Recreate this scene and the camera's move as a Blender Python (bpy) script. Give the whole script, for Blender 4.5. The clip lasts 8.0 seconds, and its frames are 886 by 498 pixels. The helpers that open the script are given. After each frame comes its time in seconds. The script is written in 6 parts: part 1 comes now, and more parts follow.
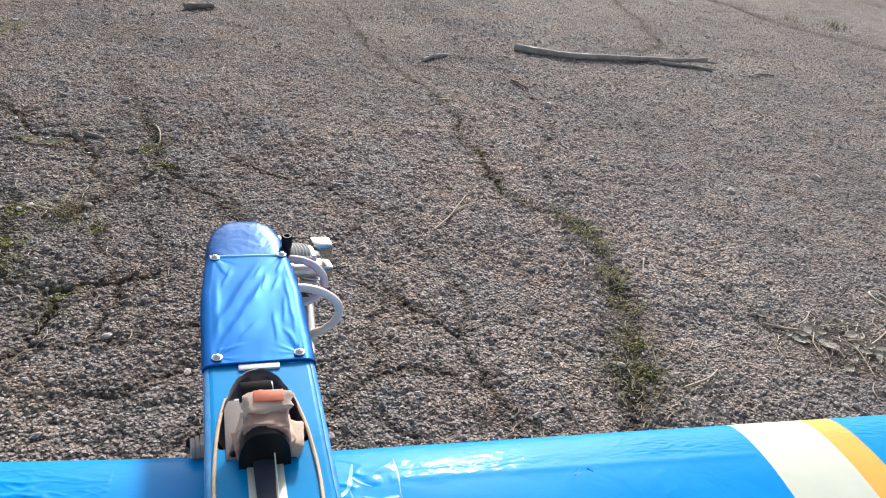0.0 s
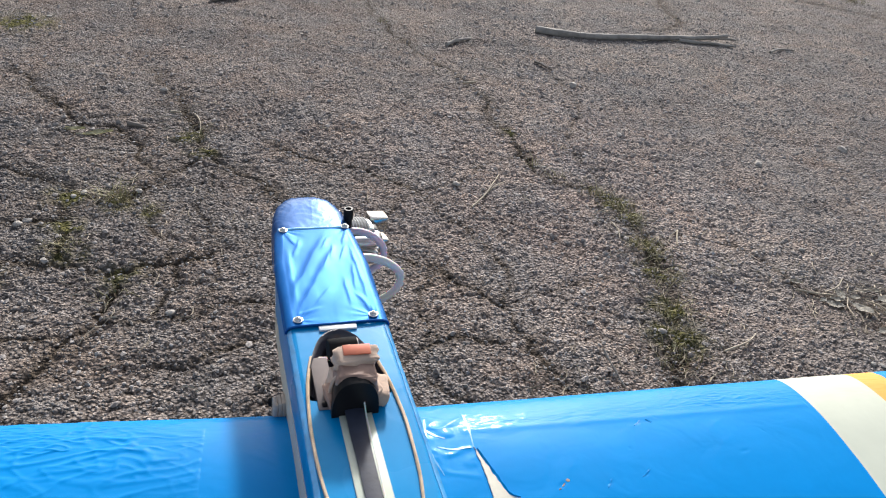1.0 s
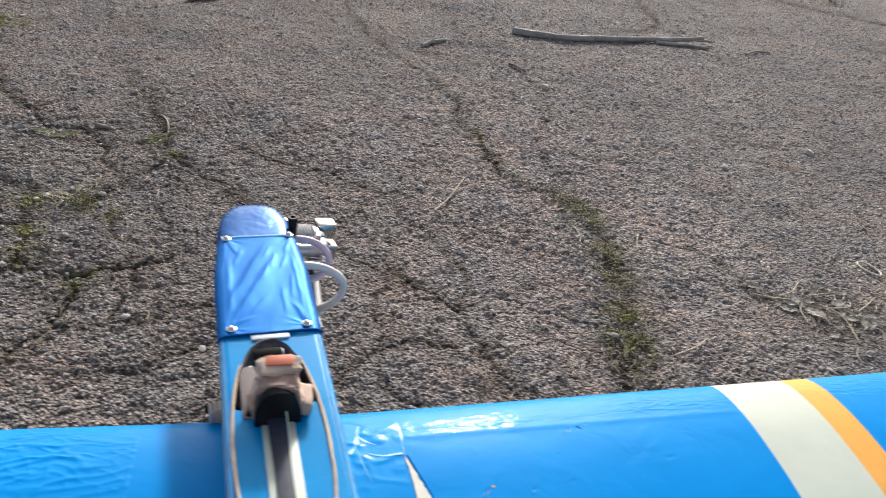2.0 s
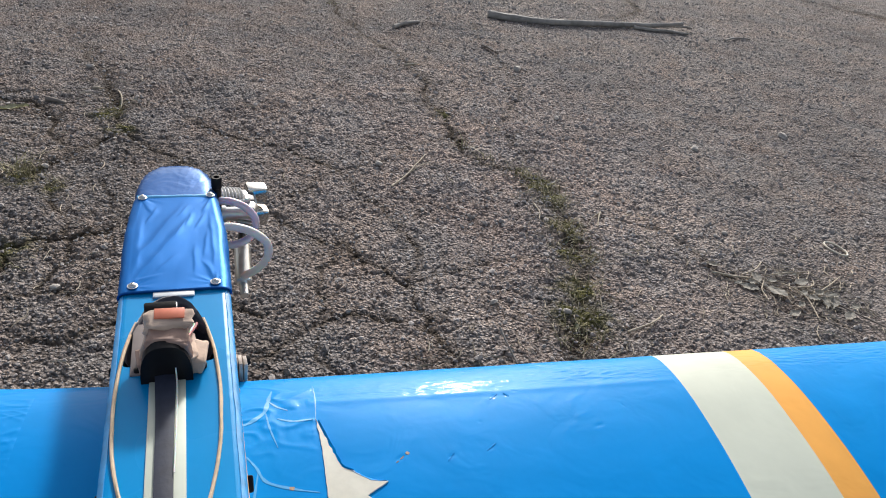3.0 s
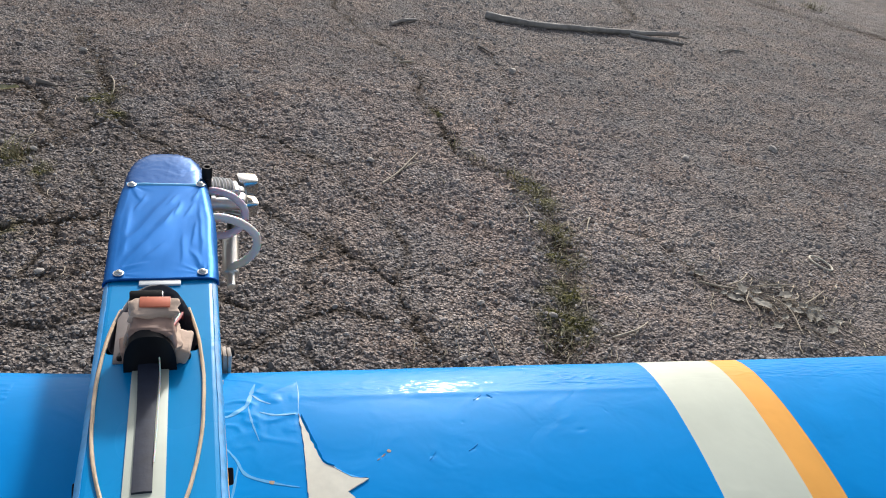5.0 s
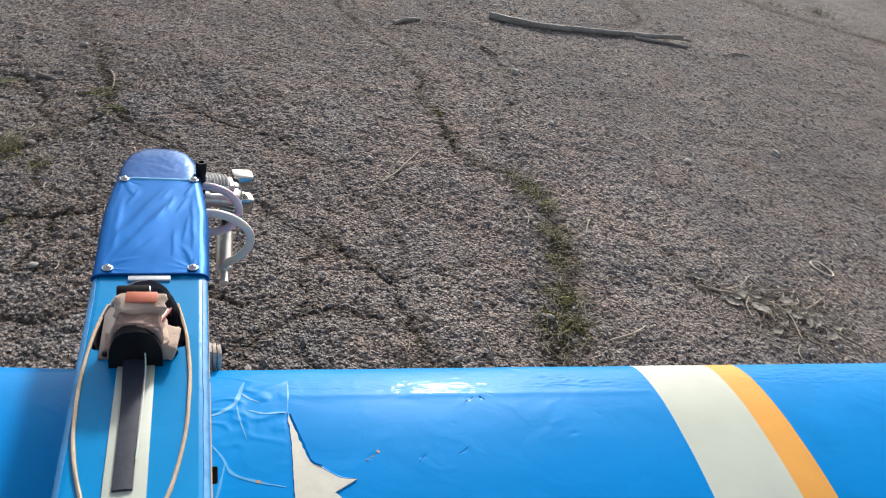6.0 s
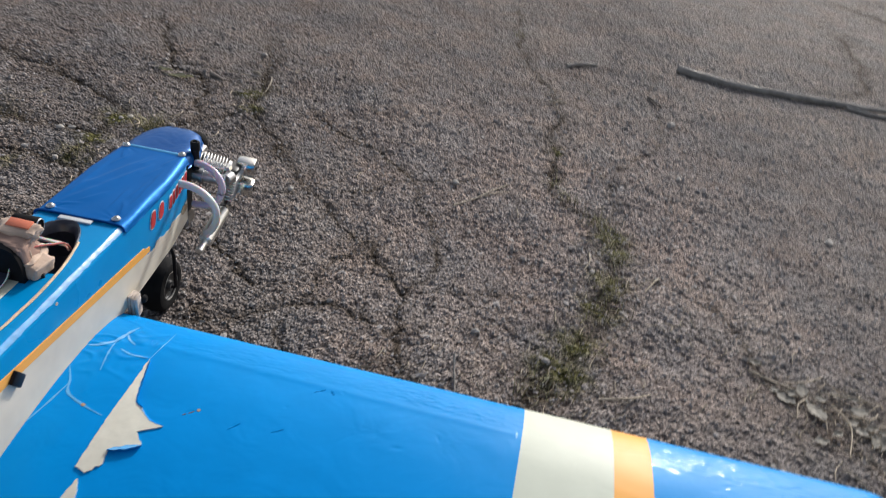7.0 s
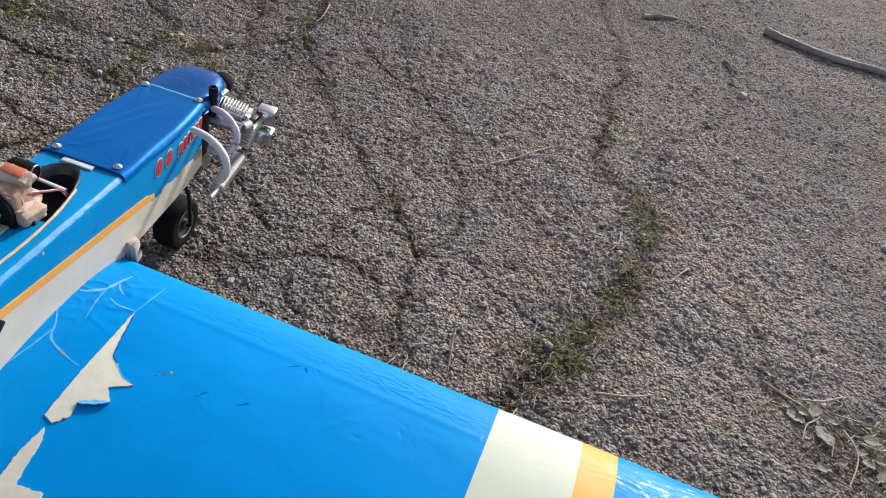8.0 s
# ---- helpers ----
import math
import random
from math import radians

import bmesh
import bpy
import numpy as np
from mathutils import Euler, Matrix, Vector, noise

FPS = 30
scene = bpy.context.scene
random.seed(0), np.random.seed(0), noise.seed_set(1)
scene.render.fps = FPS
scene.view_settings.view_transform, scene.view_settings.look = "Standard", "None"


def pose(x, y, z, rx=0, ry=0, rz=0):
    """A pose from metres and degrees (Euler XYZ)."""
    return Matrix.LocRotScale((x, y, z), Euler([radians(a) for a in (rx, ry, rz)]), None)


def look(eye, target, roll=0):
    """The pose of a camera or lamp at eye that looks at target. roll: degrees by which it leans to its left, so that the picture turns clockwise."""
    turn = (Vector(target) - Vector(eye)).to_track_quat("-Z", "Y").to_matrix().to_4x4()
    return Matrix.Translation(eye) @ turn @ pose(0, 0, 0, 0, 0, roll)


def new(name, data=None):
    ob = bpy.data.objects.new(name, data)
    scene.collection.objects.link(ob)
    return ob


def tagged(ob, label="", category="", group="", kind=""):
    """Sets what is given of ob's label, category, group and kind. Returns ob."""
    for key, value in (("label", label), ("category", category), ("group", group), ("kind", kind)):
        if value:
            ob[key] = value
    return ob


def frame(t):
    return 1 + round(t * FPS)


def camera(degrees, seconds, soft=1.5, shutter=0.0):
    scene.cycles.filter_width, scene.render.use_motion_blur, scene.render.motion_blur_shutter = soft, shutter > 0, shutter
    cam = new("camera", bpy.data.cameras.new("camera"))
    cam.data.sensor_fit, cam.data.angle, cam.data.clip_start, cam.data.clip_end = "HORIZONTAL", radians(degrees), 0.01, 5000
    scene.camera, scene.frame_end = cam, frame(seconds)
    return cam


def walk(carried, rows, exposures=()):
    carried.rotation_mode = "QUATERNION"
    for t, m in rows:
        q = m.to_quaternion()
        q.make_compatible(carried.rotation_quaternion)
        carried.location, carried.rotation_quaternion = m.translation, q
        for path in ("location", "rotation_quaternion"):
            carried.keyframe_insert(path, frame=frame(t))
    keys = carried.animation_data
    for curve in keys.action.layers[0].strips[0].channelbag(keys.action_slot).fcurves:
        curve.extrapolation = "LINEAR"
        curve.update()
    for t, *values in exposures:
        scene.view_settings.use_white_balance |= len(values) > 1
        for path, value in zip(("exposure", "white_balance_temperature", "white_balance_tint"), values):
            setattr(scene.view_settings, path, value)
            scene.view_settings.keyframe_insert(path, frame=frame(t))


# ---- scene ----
cam = camera(61.4, 8.0, soft=1.0, shutter=0.35)
PATH = [
    (0, (0.024, -0.448, 0.59), (0.417, 1.227, -0.43), 9.4),
    (0.5, (0.009, -0.466, 0.586), (0.38, 1.206, -0.446), 8.4),
    (1, (-0.023, -0.48, 0.585), (0.338, 1.185, -0.464), 7.5),
    (1.5, (-0.033, -0.479, 0.581), (0.325, 1.178, -0.48), 7.4),
    (2, (0.025, -0.491, 0.608), (0.402, 1.165, -0.449), 8.0),
    (2.2, (0.06, -0.502, 0.602), (0.449, 1.152, -0.452), 8.3),
    (3.3, (0.096, -0.486, 0.566), (0.488, 1.164, -0.494), 8.9),
    (3.5, (0.099, -0.484, 0.566), (0.488, 1.171, -0.489), 9.5),
    (4, (0.094, -0.488, 0.568), (0.494, 1.16, -0.491), 10.5),
    (4.5, (0.095, -0.488, 0.566), (0.499, 1.16, -0.492), 10.8),
    (4.7, (0.091, -0.491, 0.569), (0.503, 1.155, -0.489), 11.1),
    (5.8, (0.091, -0.491, 0.57), (0.53, 1.151, -0.484), 11.6),
    (6, (0.1, -0.487, 0.566), (0.516, 1.16, -0.49), 12.1),
    (6.2, (0.14, -0.49, 0.577), (0.391, 1.171, -0.508), 12.6),
    (6.4, (0.221, -0.491, 0.592), (0.212, 1.158, -0.54), 10.2),
    (6.5, (0.261, -0.492, 0.592), (0.17, 1.141, -0.558), 9.2),
    (6.6, (0.303, -0.499, 0.592), (0.143, 1.118, -0.573), 8.1),
    (6.7, (0.338, -0.499, 0.594), (0.153, 1.109, -0.58), 8.5),
    (6.8, (0.371, -0.497, 0.592), (0.178, 1.114, -0.579), 9.2),
    (6.9, (0.394, -0.494, 0.579), (0.157, 1.151, -0.532), 8.9),
    (7, (0.409, -0.494, 0.591), (0.145, 1.182, -0.468), 10.5),
    (7.1, (0.423, -0.478, 0.585), (0.124, 1.207, -0.449), 10.7),
    (7.2, (0.436, -0.463, 0.605), (0.118, 1.173, -0.501), 12.3),
    (7.3, (0.436, -0.45, 0.603), (0.115, 1.146, -0.558), 13.2),
    (7.5, (0.449, -0.438, 0.637), (0.121, 1.084, -0.618), 14.9),
    (8, (0.447, -0.426, 0.639), (0.085, 1.083, -0.622), 14.8),
]
walk(cam, [(t, look(eye, target, roll)) for t, eye, target, roll in PATH],
     exposures=[(0.0, 0.48), (0.5, 0.26), (1.0, 0.30), (1.5, 0.26), (2.0, 0.28), (3.5, 0.05), (4.7, 0.05), (6.0, 0.10), (6.5, 0.03), (7.0, -0.07), (7.5, 0.12), (8.0, 0.11)])

# ---- light ----
SUN_ELEVATION, SUN_AZIMUTH = radians(26), radians(11)      # azimuth from +y towards +x
world = bpy.data.worlds.new("sky")
scene.world = world
world.use_nodes = True
wn = world.node_tree.nodes
sky = wn.new("ShaderNodeTexSky")
sky.sky_type = "NISHITA"
sky.sun_disc = False
sky.sun_elevation, sky.sun_rotation = SUN_ELEVATION, SUN_AZIMUTH
sky.air_density, sky.dust_density, sky.ozone_density = 1.0, 3.5, 0.6
veil = wn.new("ShaderNodeHueSaturation")          # thin high cloud takes the deep blue out of the sky
veil.inputs["Saturation"].default_value = 0.66
world.node_tree.links.new(sky.outputs[0], veil.inputs["Color"])
world.node_tree.links.new(veil.outputs[0], wn["Background"].inputs[0])
wn["Background"].inputs[1].default_value = 0.152
sun = new("sun", bpy.data.lights.new("sun", "SUN"))
sun.data.energy, sun.data.angle, sun.data.color = 3.85, radians(5), (0.97, 0.97, 0.97)
to_sun = Vector((math.sin(SUN_AZIMUTH) * math.cos(SUN_ELEVATION), math.cos(SUN_AZIMUTH) * math.cos(SUN_ELEVATION), math.sin(SUN_ELEVATION)))
sun.matrix_world = look(tuple(to_sun * 20), (0, 0, 0))


# ---- materials ----
def surface(name, color, rough=0.5, metal=0.0, vary=0.15, grain=60.0, patch=6.0, bump=0.1, bump_size=60.0, depth=0.001,
            coat=0.0, transmission=0.0, subsurface=0.0, second=None, random_tint=0.0):
    """A node material with a base colour varied at two scales, rough patches and a fine relief, in metres."""
    m = bpy.data.materials.new(name)
    m.use_nodes = True
    n, l = m.node_tree.nodes, m.node_tree.links
    b = n["Principled BSDF"]
    tc = n.new("ShaderNodeTexCoord")
    fine, wide = n.new("ShaderNodeTexNoise"), n.new("ShaderNodeTexNoise")
    fine.inputs["Scale"].default_value, wide.inputs["Scale"].default_value = grain, patch
    fine.inputs["Detail"].default_value, wide.inputs["Detail"].default_value = 5, 4
    for t in (fine, wide):
        l.new(tc.outputs["Object"], t.inputs["Vector"])
    both = n.new("ShaderNodeMath")
    both.operation = "ADD"
    l.new(fine.outputs["Fac"], both.inputs[0])
    l.new(wide.outputs["Fac"], both.inputs[1])
    ramp = n.new("ShaderNodeMapRange")
    ramp.inputs[1].default_value, ramp.inputs[2].default_value = 0.65, 1.35
    l.new(both.outputs[0], ramp.inputs[0])
    mix = n.new("ShaderNodeMix")
    mix.data_type = "RGBA"
    dark = tuple(c * (1 - vary) for c in color)
    light = second or tuple(min(1.0, c * (1 + vary)) for c in color)
    mix.inputs[6].default_value, mix.inputs[7].default_value = (*dark, 1), (*light, 1)
    l.new(ramp.outputs[0], mix.inputs[0])
    out = mix.outputs[2]
    if random_tint:
        geo = n.new("ShaderNodeNewGeometry")
        hsv = n.new("ShaderNodeHueSaturation")
        val = n.new("ShaderNodeMapRange")
        val.inputs[3].default_value, val.inputs[4].default_value = 1 - random_tint, 1 + random_tint
        l.new(geo.outputs["Random Per Island"], val.inputs[0])
        l.new(val.outputs[0], hsv.inputs["Value"])
        l.new(out, hsv.inputs["Color"])
        out = hsv.outputs[0]
    l.new(out, b.inputs["Base Color"])
    rr = n.new("ShaderNodeMapRange")
    rr.inputs[3].default_value, rr.inputs[4].default_value = max(0.03, rough * 0.8), min(1.0, rough * 1.2)
    l.new(wide.outputs["Fac"], rr.inputs[0])
    l.new(rr.outputs[0], b.inputs["Roughness"])
    b.inputs["Metallic"].default_value = metal
    b.inputs["Coat Weight"].default_value = coat
    b.inputs["Coat Roughness"].default_value = 0.08
    b.inputs["Transmission Weight"].default_value = transmission
    if subsurface:
        b.inputs["Subsurface Weight"].default_value = subsurface
        b.inputs["Subsurface Scale"].default_value = 0.004
    if bump:
        rel, bp = n.new("ShaderNodeTexNoise"), n.new("ShaderNodeBump")
        rel.inputs["Scale"].default_value, rel.inputs["Detail"].default_value = bump_size, 4
        bp.inputs["Strength"].default_value, bp.inputs["Distance"].default_value = bump, depth
        l.new(tc.outputs["Object"], rel.inputs["Vector"])
        l.new(rel.outputs["Fac"], bp.inputs["Height"])
        l.new(bp.outputs[0], b.inputs["Normal"])
    return m


def ground_surface():
    """Weathered asphalt: each stone has its own tone, with soil and moss in the cracks."""
    m = surface("weathered_asphalt", (0.1, 0.1, 0.1), 0.9, bump=0.8, bump_size=430, depth=0.002)
    n, l = m.node_tree.nodes, m.node_tree.links
    b = n["Principled BSDF"]
    tc = n.new("ShaderNodeTexCoord")

    def attribute(name):
        a = n.new("ShaderNodeAttribute")
        a.attribute_name = name
        return a.outputs["Fac"]

    def noise_fac(scale, detail=4):
        t = n.new("ShaderNodeTexNoise")
        t.inputs["Scale"].default_value, t.inputs["Detail"].default_value = scale, detail
        l.new(tc.outputs["Object"], t.inputs["Vector"])
        return t.outputs["Fac"]

    def ramp(fac, *stops):
        r = n.new("ShaderNodeValToRGB")
        while len(r.color_ramp.elements) < len(stops):
            r.color_ramp.elements.new(0.5)
        for e, (at, col) in zip(r.color_ramp.elements, stops):
            e.position, e.color = at, (*col, 1)
        l.new(fac, r.inputs[0])
        return r.outputs[0]

    def blend(fac, a, c, kind="MIX"):
        x = n.new("ShaderNodeMix")
        x.data_type, x.blend_type = "RGBA", kind
        if isinstance(fac, float):
            x.inputs[0].default_value = fac
        else:
            l.new(fac, x.inputs[0])
        l.new(a, x.inputs[6])
        l.new(c, x.inputs[7])
        return x.outputs[2]

    stone = ramp(attribute("tone"), (0.0, (0.160, 0.144, 0.137)), (0.25, (0.262, 0.240, 0.229)), (0.6, (0.322, 0.296, 0.283)), (0.85, (0.360, 0.333, 0.320)), (1.0, (0.44, 0.41, 0.396)))
    # warmer and cooler stone in patches a hand or two wide
    stone = blend(1.0, stone, ramp(noise_fac(9, 3), (0.34, (0.96, 1.0, 1.05)), (0.66, (1.06, 0.985, 0.95))), "MULTIPLY")
    speck = ramp(noise_fac(420, 3), (0.32, (0.86, 0.85, 0.84)), (0.70, (1.14, 1.13, 1.12)))
    col = blend(1.0, stone, speck, "MULTIPLY")
    chips = n.new("ShaderNodeTexVoronoi")
    chips.inputs["Scale"].default_value = 235
    shove, push = n.new("ShaderNodeTexNoise"), n.new("ShaderNodeVectorMath")
    shove.inputs["Scale"].default_value, shove.inputs["Detail"].default_value = 240, 2
    push.operation = "MULTIPLY_ADD"
    push.inputs[1].default_value = (0.0016, 0.0016, 0.0016)
    l.new(tc.outputs["Object"], shove.inputs["Vector"])
    l.new(shove.outputs["Color"], push.inputs[0])
    l.new(tc.outputs["Object"], push.inputs[2])
    l.new(push.outputs[0], chips.inputs["Vector"])
    shade = n.new("ShaderNodeSeparateColor")
    l.new(chips.outputs["Color"], shade.inputs[0])
    col = blend(0.75, col, ramp(shade.outputs[0], (0.0, (0.80, 0.79, 0.78)), (0.55, (1.0, 0.99, 0.98)), (0.95, (1.10, 1.10, 1.09)), (1.0, (1.30, 1.30, 1.29))), "MULTIPLY")
    # dark bitumen between the chips, darkened further to deepen the shade of the gaps
    col = blend(0.9, col, ramp(chips.outputs["Distance"], (0.34, (1.16, 1.16, 1.16)), (0.76, (0.44, 0.42, 0.41))), "MULTIPLY")
    bump2 = n.new("ShaderNodeBump")
    bump2.invert = True
    bump2.inputs["Strength"].default_value, bump2.inputs["Distance"].default_value = 1.0, 0.0050
    l.new(chips.outputs["Distance"], bump2.inputs["Height"])
    l.new(b.inputs["Normal"].links[0].from_socket, bump2.inputs["Normal"])
    l.new(bump2.outputs[0], b.inputs["Normal"])
    # pits a stone or two across, where chips have come out; shade painted into their bottoms
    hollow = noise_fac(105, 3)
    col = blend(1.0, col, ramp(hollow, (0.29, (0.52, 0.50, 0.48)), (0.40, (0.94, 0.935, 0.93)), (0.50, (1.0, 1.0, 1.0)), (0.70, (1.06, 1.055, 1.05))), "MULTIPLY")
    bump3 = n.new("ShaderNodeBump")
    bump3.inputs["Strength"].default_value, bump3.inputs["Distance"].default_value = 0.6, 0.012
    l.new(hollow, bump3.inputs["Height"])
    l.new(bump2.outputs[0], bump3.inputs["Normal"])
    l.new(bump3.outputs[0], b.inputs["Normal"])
    wide = ramp(noise_fac(3.2, 5), (0.30, (0.80, 0.79, 0.79)), (0.5, (1.0, 0.98, 0.96)), (0.75, (1.22, 1.17, 1.10)))
    col = blend(1.0, col, wide, "MULTIPLY")
    # broad soft oval of paler, slightly warmer colour, darker around it
    col = blend(1.0, col, ramp(attribute("mid_pale"), (0.0, (0.80, 0.80, 0.80)), (0.5, (0.98, 0.97, 0.96)), (1.0, (1.30, 1.255, 1.235))), "MULTIPLY")
    # dust trodden into the open part of the surface
    col = blend(attribute("dusty"), col, ramp(noise_fac(230, 4), (0.3, (0.235, 0.216, 0.203)), (0.7, (0.365, 0.340, 0.320))))
    calm = n.new("ShaderNodeMapRange")
    calm.inputs[3].default_value, calm.inputs[4].default_value = 1.0, 0.7
    l.new(attribute("dusty"), calm.inputs[0])
    l.new(calm.outputs[0], bump2.inputs["Strength"])
    soil = ramp(noise_fac(90), (0.3, (0.046, 0.036, 0.029)), (0.7, (0.122, 0.096, 0.073)))
    col = blend(attribute("soil"), col, soil)
    green = ramp(noise_fac(170), (0.3, (0.055, 0.054, 0.023)), (0.7, (0.185, 0.172, 0.062)))
    col = blend(attribute("moss"), col, green)
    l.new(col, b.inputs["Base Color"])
    b.inputs["Specular IOR Level"].default_value = 0.05
    return m


def film_surface(name, color, metal, rough, wrinkle, size, stretch=(1, 1, 1), coat=0.0, shine=0.2, tint=(1, 1, 1)):
    """Glossy heat-shrunk covering film with creases."""
    m = surface(name, color, rough, metal, vary=0.08, grain=25, patch=4, bump=0, coat=coat)
    n, l = m.node_tree.nodes, m.node_tree.links
    b = n["Principled BSDF"]
    b.inputs["Specular IOR Level"].default_value = shine
    b.inputs["Specular Tint"].default_value = (*tint, 1)
    tc, mp = n.new("ShaderNodeTexCoord"), n.new("ShaderNodeMapping")
    mp.inputs["Scale"].default_value = stretch
    l.new(tc.outputs["Object"], mp.inputs[0])
    big, small = n.new("ShaderNodeTexNoise"), n.new("ShaderNodeTexNoise")
    big.inputs["Scale"].default_value, big.inputs["Distortion"].default_value, big.inputs["Detail"].default_value = size, 1.2, 2
    small.inputs["Scale"].default_value, small.inputs["Detail"].default_value = size * 4, 3
    for t in (big, small):
        l.new(mp.outputs[0], t.inputs["Vector"])
    b1, b2 = n.new("ShaderNodeBump"), n.new("ShaderNodeBump")
    b1.inputs["Strength"].default_value, b1.inputs["Distance"].default_value = wrinkle, 0.002
    b2.inputs["Strength"].default_value, b2.inputs["Distance"].default_value = wrinkle * 0.5, 0.0006
    l.new(big.outputs["Fac"], b1.inputs["Height"])
    l.new(small.outputs["Fac"], b2.inputs["Height"])
    l.new(b1.outputs[0], b2.inputs["Normal"])
    l.new(b2.outputs[0], b.inputs["Normal"])
    l.new(b2.outputs[0], b.inputs["Coat Normal"])
    return m


ASPHALT = ground_surface()
BLUE_FILM = film_surface("blue_film", (0.0, 0.244, 0.645), 0.0, 0.42, 0.34, 24, coat=0.045, shine=0.08, tint=(0.3, 0.8, 1.0))
SKIRT_BLUE = film_surface("blue_fuselage_film", (0.0, 0.242, 0.56), 0.0, 0.28, 0.18, 22, shine=0.20, tint=(0.6, 0.88, 1.0))
HATCH_FILM = film_surface("metallic_blue_film", (0.0, 0.116, 0.40), 0.30, 0.41, 0.16, 20, (1, 0.45, 1), coat=0.0, shine=0.12, tint=(0.68, 0.86, 1.0))
NOSE_FILM = film_surface("nose_blue_film", (0.0, 0.068, 0.27), 0.30, 0.30, 0.45, 34, coat=0.0, shine=0.21, tint=(0.66, 0.86, 1.0))
CREAM_FILM = film_surface("cream_film", (0.56, 0.59, 0.50), 0.0, 0.42, 0.28, 22, shine=0.12)
CREAM_SIDE = surface("cream_painted_wood", (0.62, 0.56, 0.46), 0.5, vary=0.12, grain=40, patch=9, bump=0.15, bump_size=90)
ORANGE_FILM = film_surface("orange_film", (0.80, 0.385, 0.09), 0.0, 0.42, 0.28, 22, shine=0.12)
BALSA = surface("bare_balsa", (0.65, 0.62, 0.52), 0.7, vary=0.1, grain=120, patch=14, bump=0.25, bump_size=140, depth=0.0006)
# pale blue of the seams, also the painted glint along creases
CREASE = surface("pale_seam_and_glint", (0.10, 0.40, 0.73), 0.25, vary=0.12, grain=90, patch=20, bump=0.1)
# paler blue with sheen put into the colour: shoulder strips and torn flap
PALE_SHEEN = surface("pale_sheen_film", (0.05, 0.32, 0.67), 0.22, vary=0.25, grain=120, patch=40, bump=0.3, bump_size=160)
BLACK = surface("black_plastic", (0.010, 0.010, 0.012), 0.35, vary=0.3, grain=80, patch=10, bump=0.15)
DARK_STRAP = surface("black_strap", (0.022, 0.027, 0.046), 0.50, vary=0.3, grain=150, patch=20, bump=0.3, bump_size=300, depth=0.0005)
WELL = surface("dark_cockpit_lining", (0.035, 0.036, 0.052), 0.3, vary=0.3, grain=40, patch=12, bump=0.4, bump_size=60, depth=0.002)
FOAM = surface("beige_foam", (0.56, 0.42, 0.33), 0.85, vary=0.2, grain=70, patch=25, bump=0.5, bump_size=160, depth=0.0012)
FOAM_BROWN = surface("brown_wrapping", (0.36, 0.23, 0.18), 0.6, vary=0.25, grain=60, patch=22, bump=0.4, bump_size=110, depth=0.001)
TRAY = surface("grey_brown_ply", (0.20, 0.175, 0.17), 0.8, vary=0.15, grain=60, patch=30, bump=0.2)
WIRE_RED = surface("dull_red_insulation", (0.33, 0.075, 0.07), 0.45, vary=0.12, grain=90, patch=20, bump=0.1)
RED_TAG = surface("orange_red_tape", (0.72, 0.20, 0.11), 0.5, vary=0.15, grain=60, patch=30, bump=0.2)
CORD = surface("pale_tan_cord", (0.58, 0.43, 0.29), 0.7, vary=0.25, grain=160, patch=30, bump=0.4, bump_size=500, depth=0.0004)
STEEL = surface("screw_steel", (0.62, 0.62, 0.60), 0.28, 1.0, vary=0.12, grain=200, patch=50, bump=0.1)
ALUMINIUM = surface("cast_aluminium", (0.43, 0.43, 0.44), 0.36, 1.0, vary=0.14, grain=150, patch=30, bump=0.2, bump_size=300, depth=0.0004)
CHROME = surface("polished_metal", (0.52, 0.52, 0.51), 0.2, 1.0, vary=0.05, grain=100, patch=30, bump=0.05)
FIN_METAL = surface("finned_steel", (0.70, 0.70, 0.70), 0.45, 0.85, vary=0.15, grain=120, patch=40, bump=0.1)
SATIN = surface("satin_metal", (0.80, 0.79, 0.76), 0.38, 1.0, vary=0.08, grain=150, patch=30, bump=0.1)
BLACKENED = surface("blackened_steel", (0.10, 0.10, 0.10), 0.4, 1.0, vary=0.2, grain=120, patch=40, bump=0.15)
RUBBER = surface("black_rubber", (0.016, 0.016, 0.017), 0.75, vary=0.3, grain=90, patch=20, bump=0.3, bump_size=200)
HUB = surface("dark_hub_plastic", (0.03, 0.03, 0.031), 0.5, vary=0.2, grain=90, patch=20, bump=0.1)
TUBE_WHITE = surface("milky_silicone", (0.72, 0.72, 0.68), 0.30, vary=0.05, grain=60, patch=20, bump=0.05, subsurface=0.6)
TUBE_LILAC = surface("lilac_silicone", (0.56, 0.50, 0.60), 0.30, vary=0.05, grain=60, patch=20, bump=0.05, subsurface=0.6)
LETTER_RED = surface("red_lettering", (0.50, 0.03, 0.035), 0.4, vary=0.1, grain=60, patch=20, bump=0.05)
LETTER_WHITE = surface("white_lettering", (0.66, 0.68, 0.70), 0.4, vary=0.08, grain=60, patch=20, bump=0.05)
RUST = surface("rusty_glue", (0.40, 0.24, 0.12), 0.6, vary=0.45, grain=110, patch=60, bump=0.3, second=(0.60, 0.48, 0.34))
PEG_WOOD = surface("worn_peg_wood", (0.48, 0.41, 0.36), 0.7, vary=0.3, grain=110, patch=40, bump=0.4, bump_size=160)
STAIN = surface("brown_glue_stain", (0.10, 0.082, 0.075), 0.6, vary=0.4, grain=150, patch=60, bump=0.4, bump_size=250)
WOOD_GREY = surface("weathered_grey_wood", (0.29, 0.265, 0.24), 0.8, vary=0.35, grain=70, patch=14, bump=0.5, bump_size=120, depth=0.002)
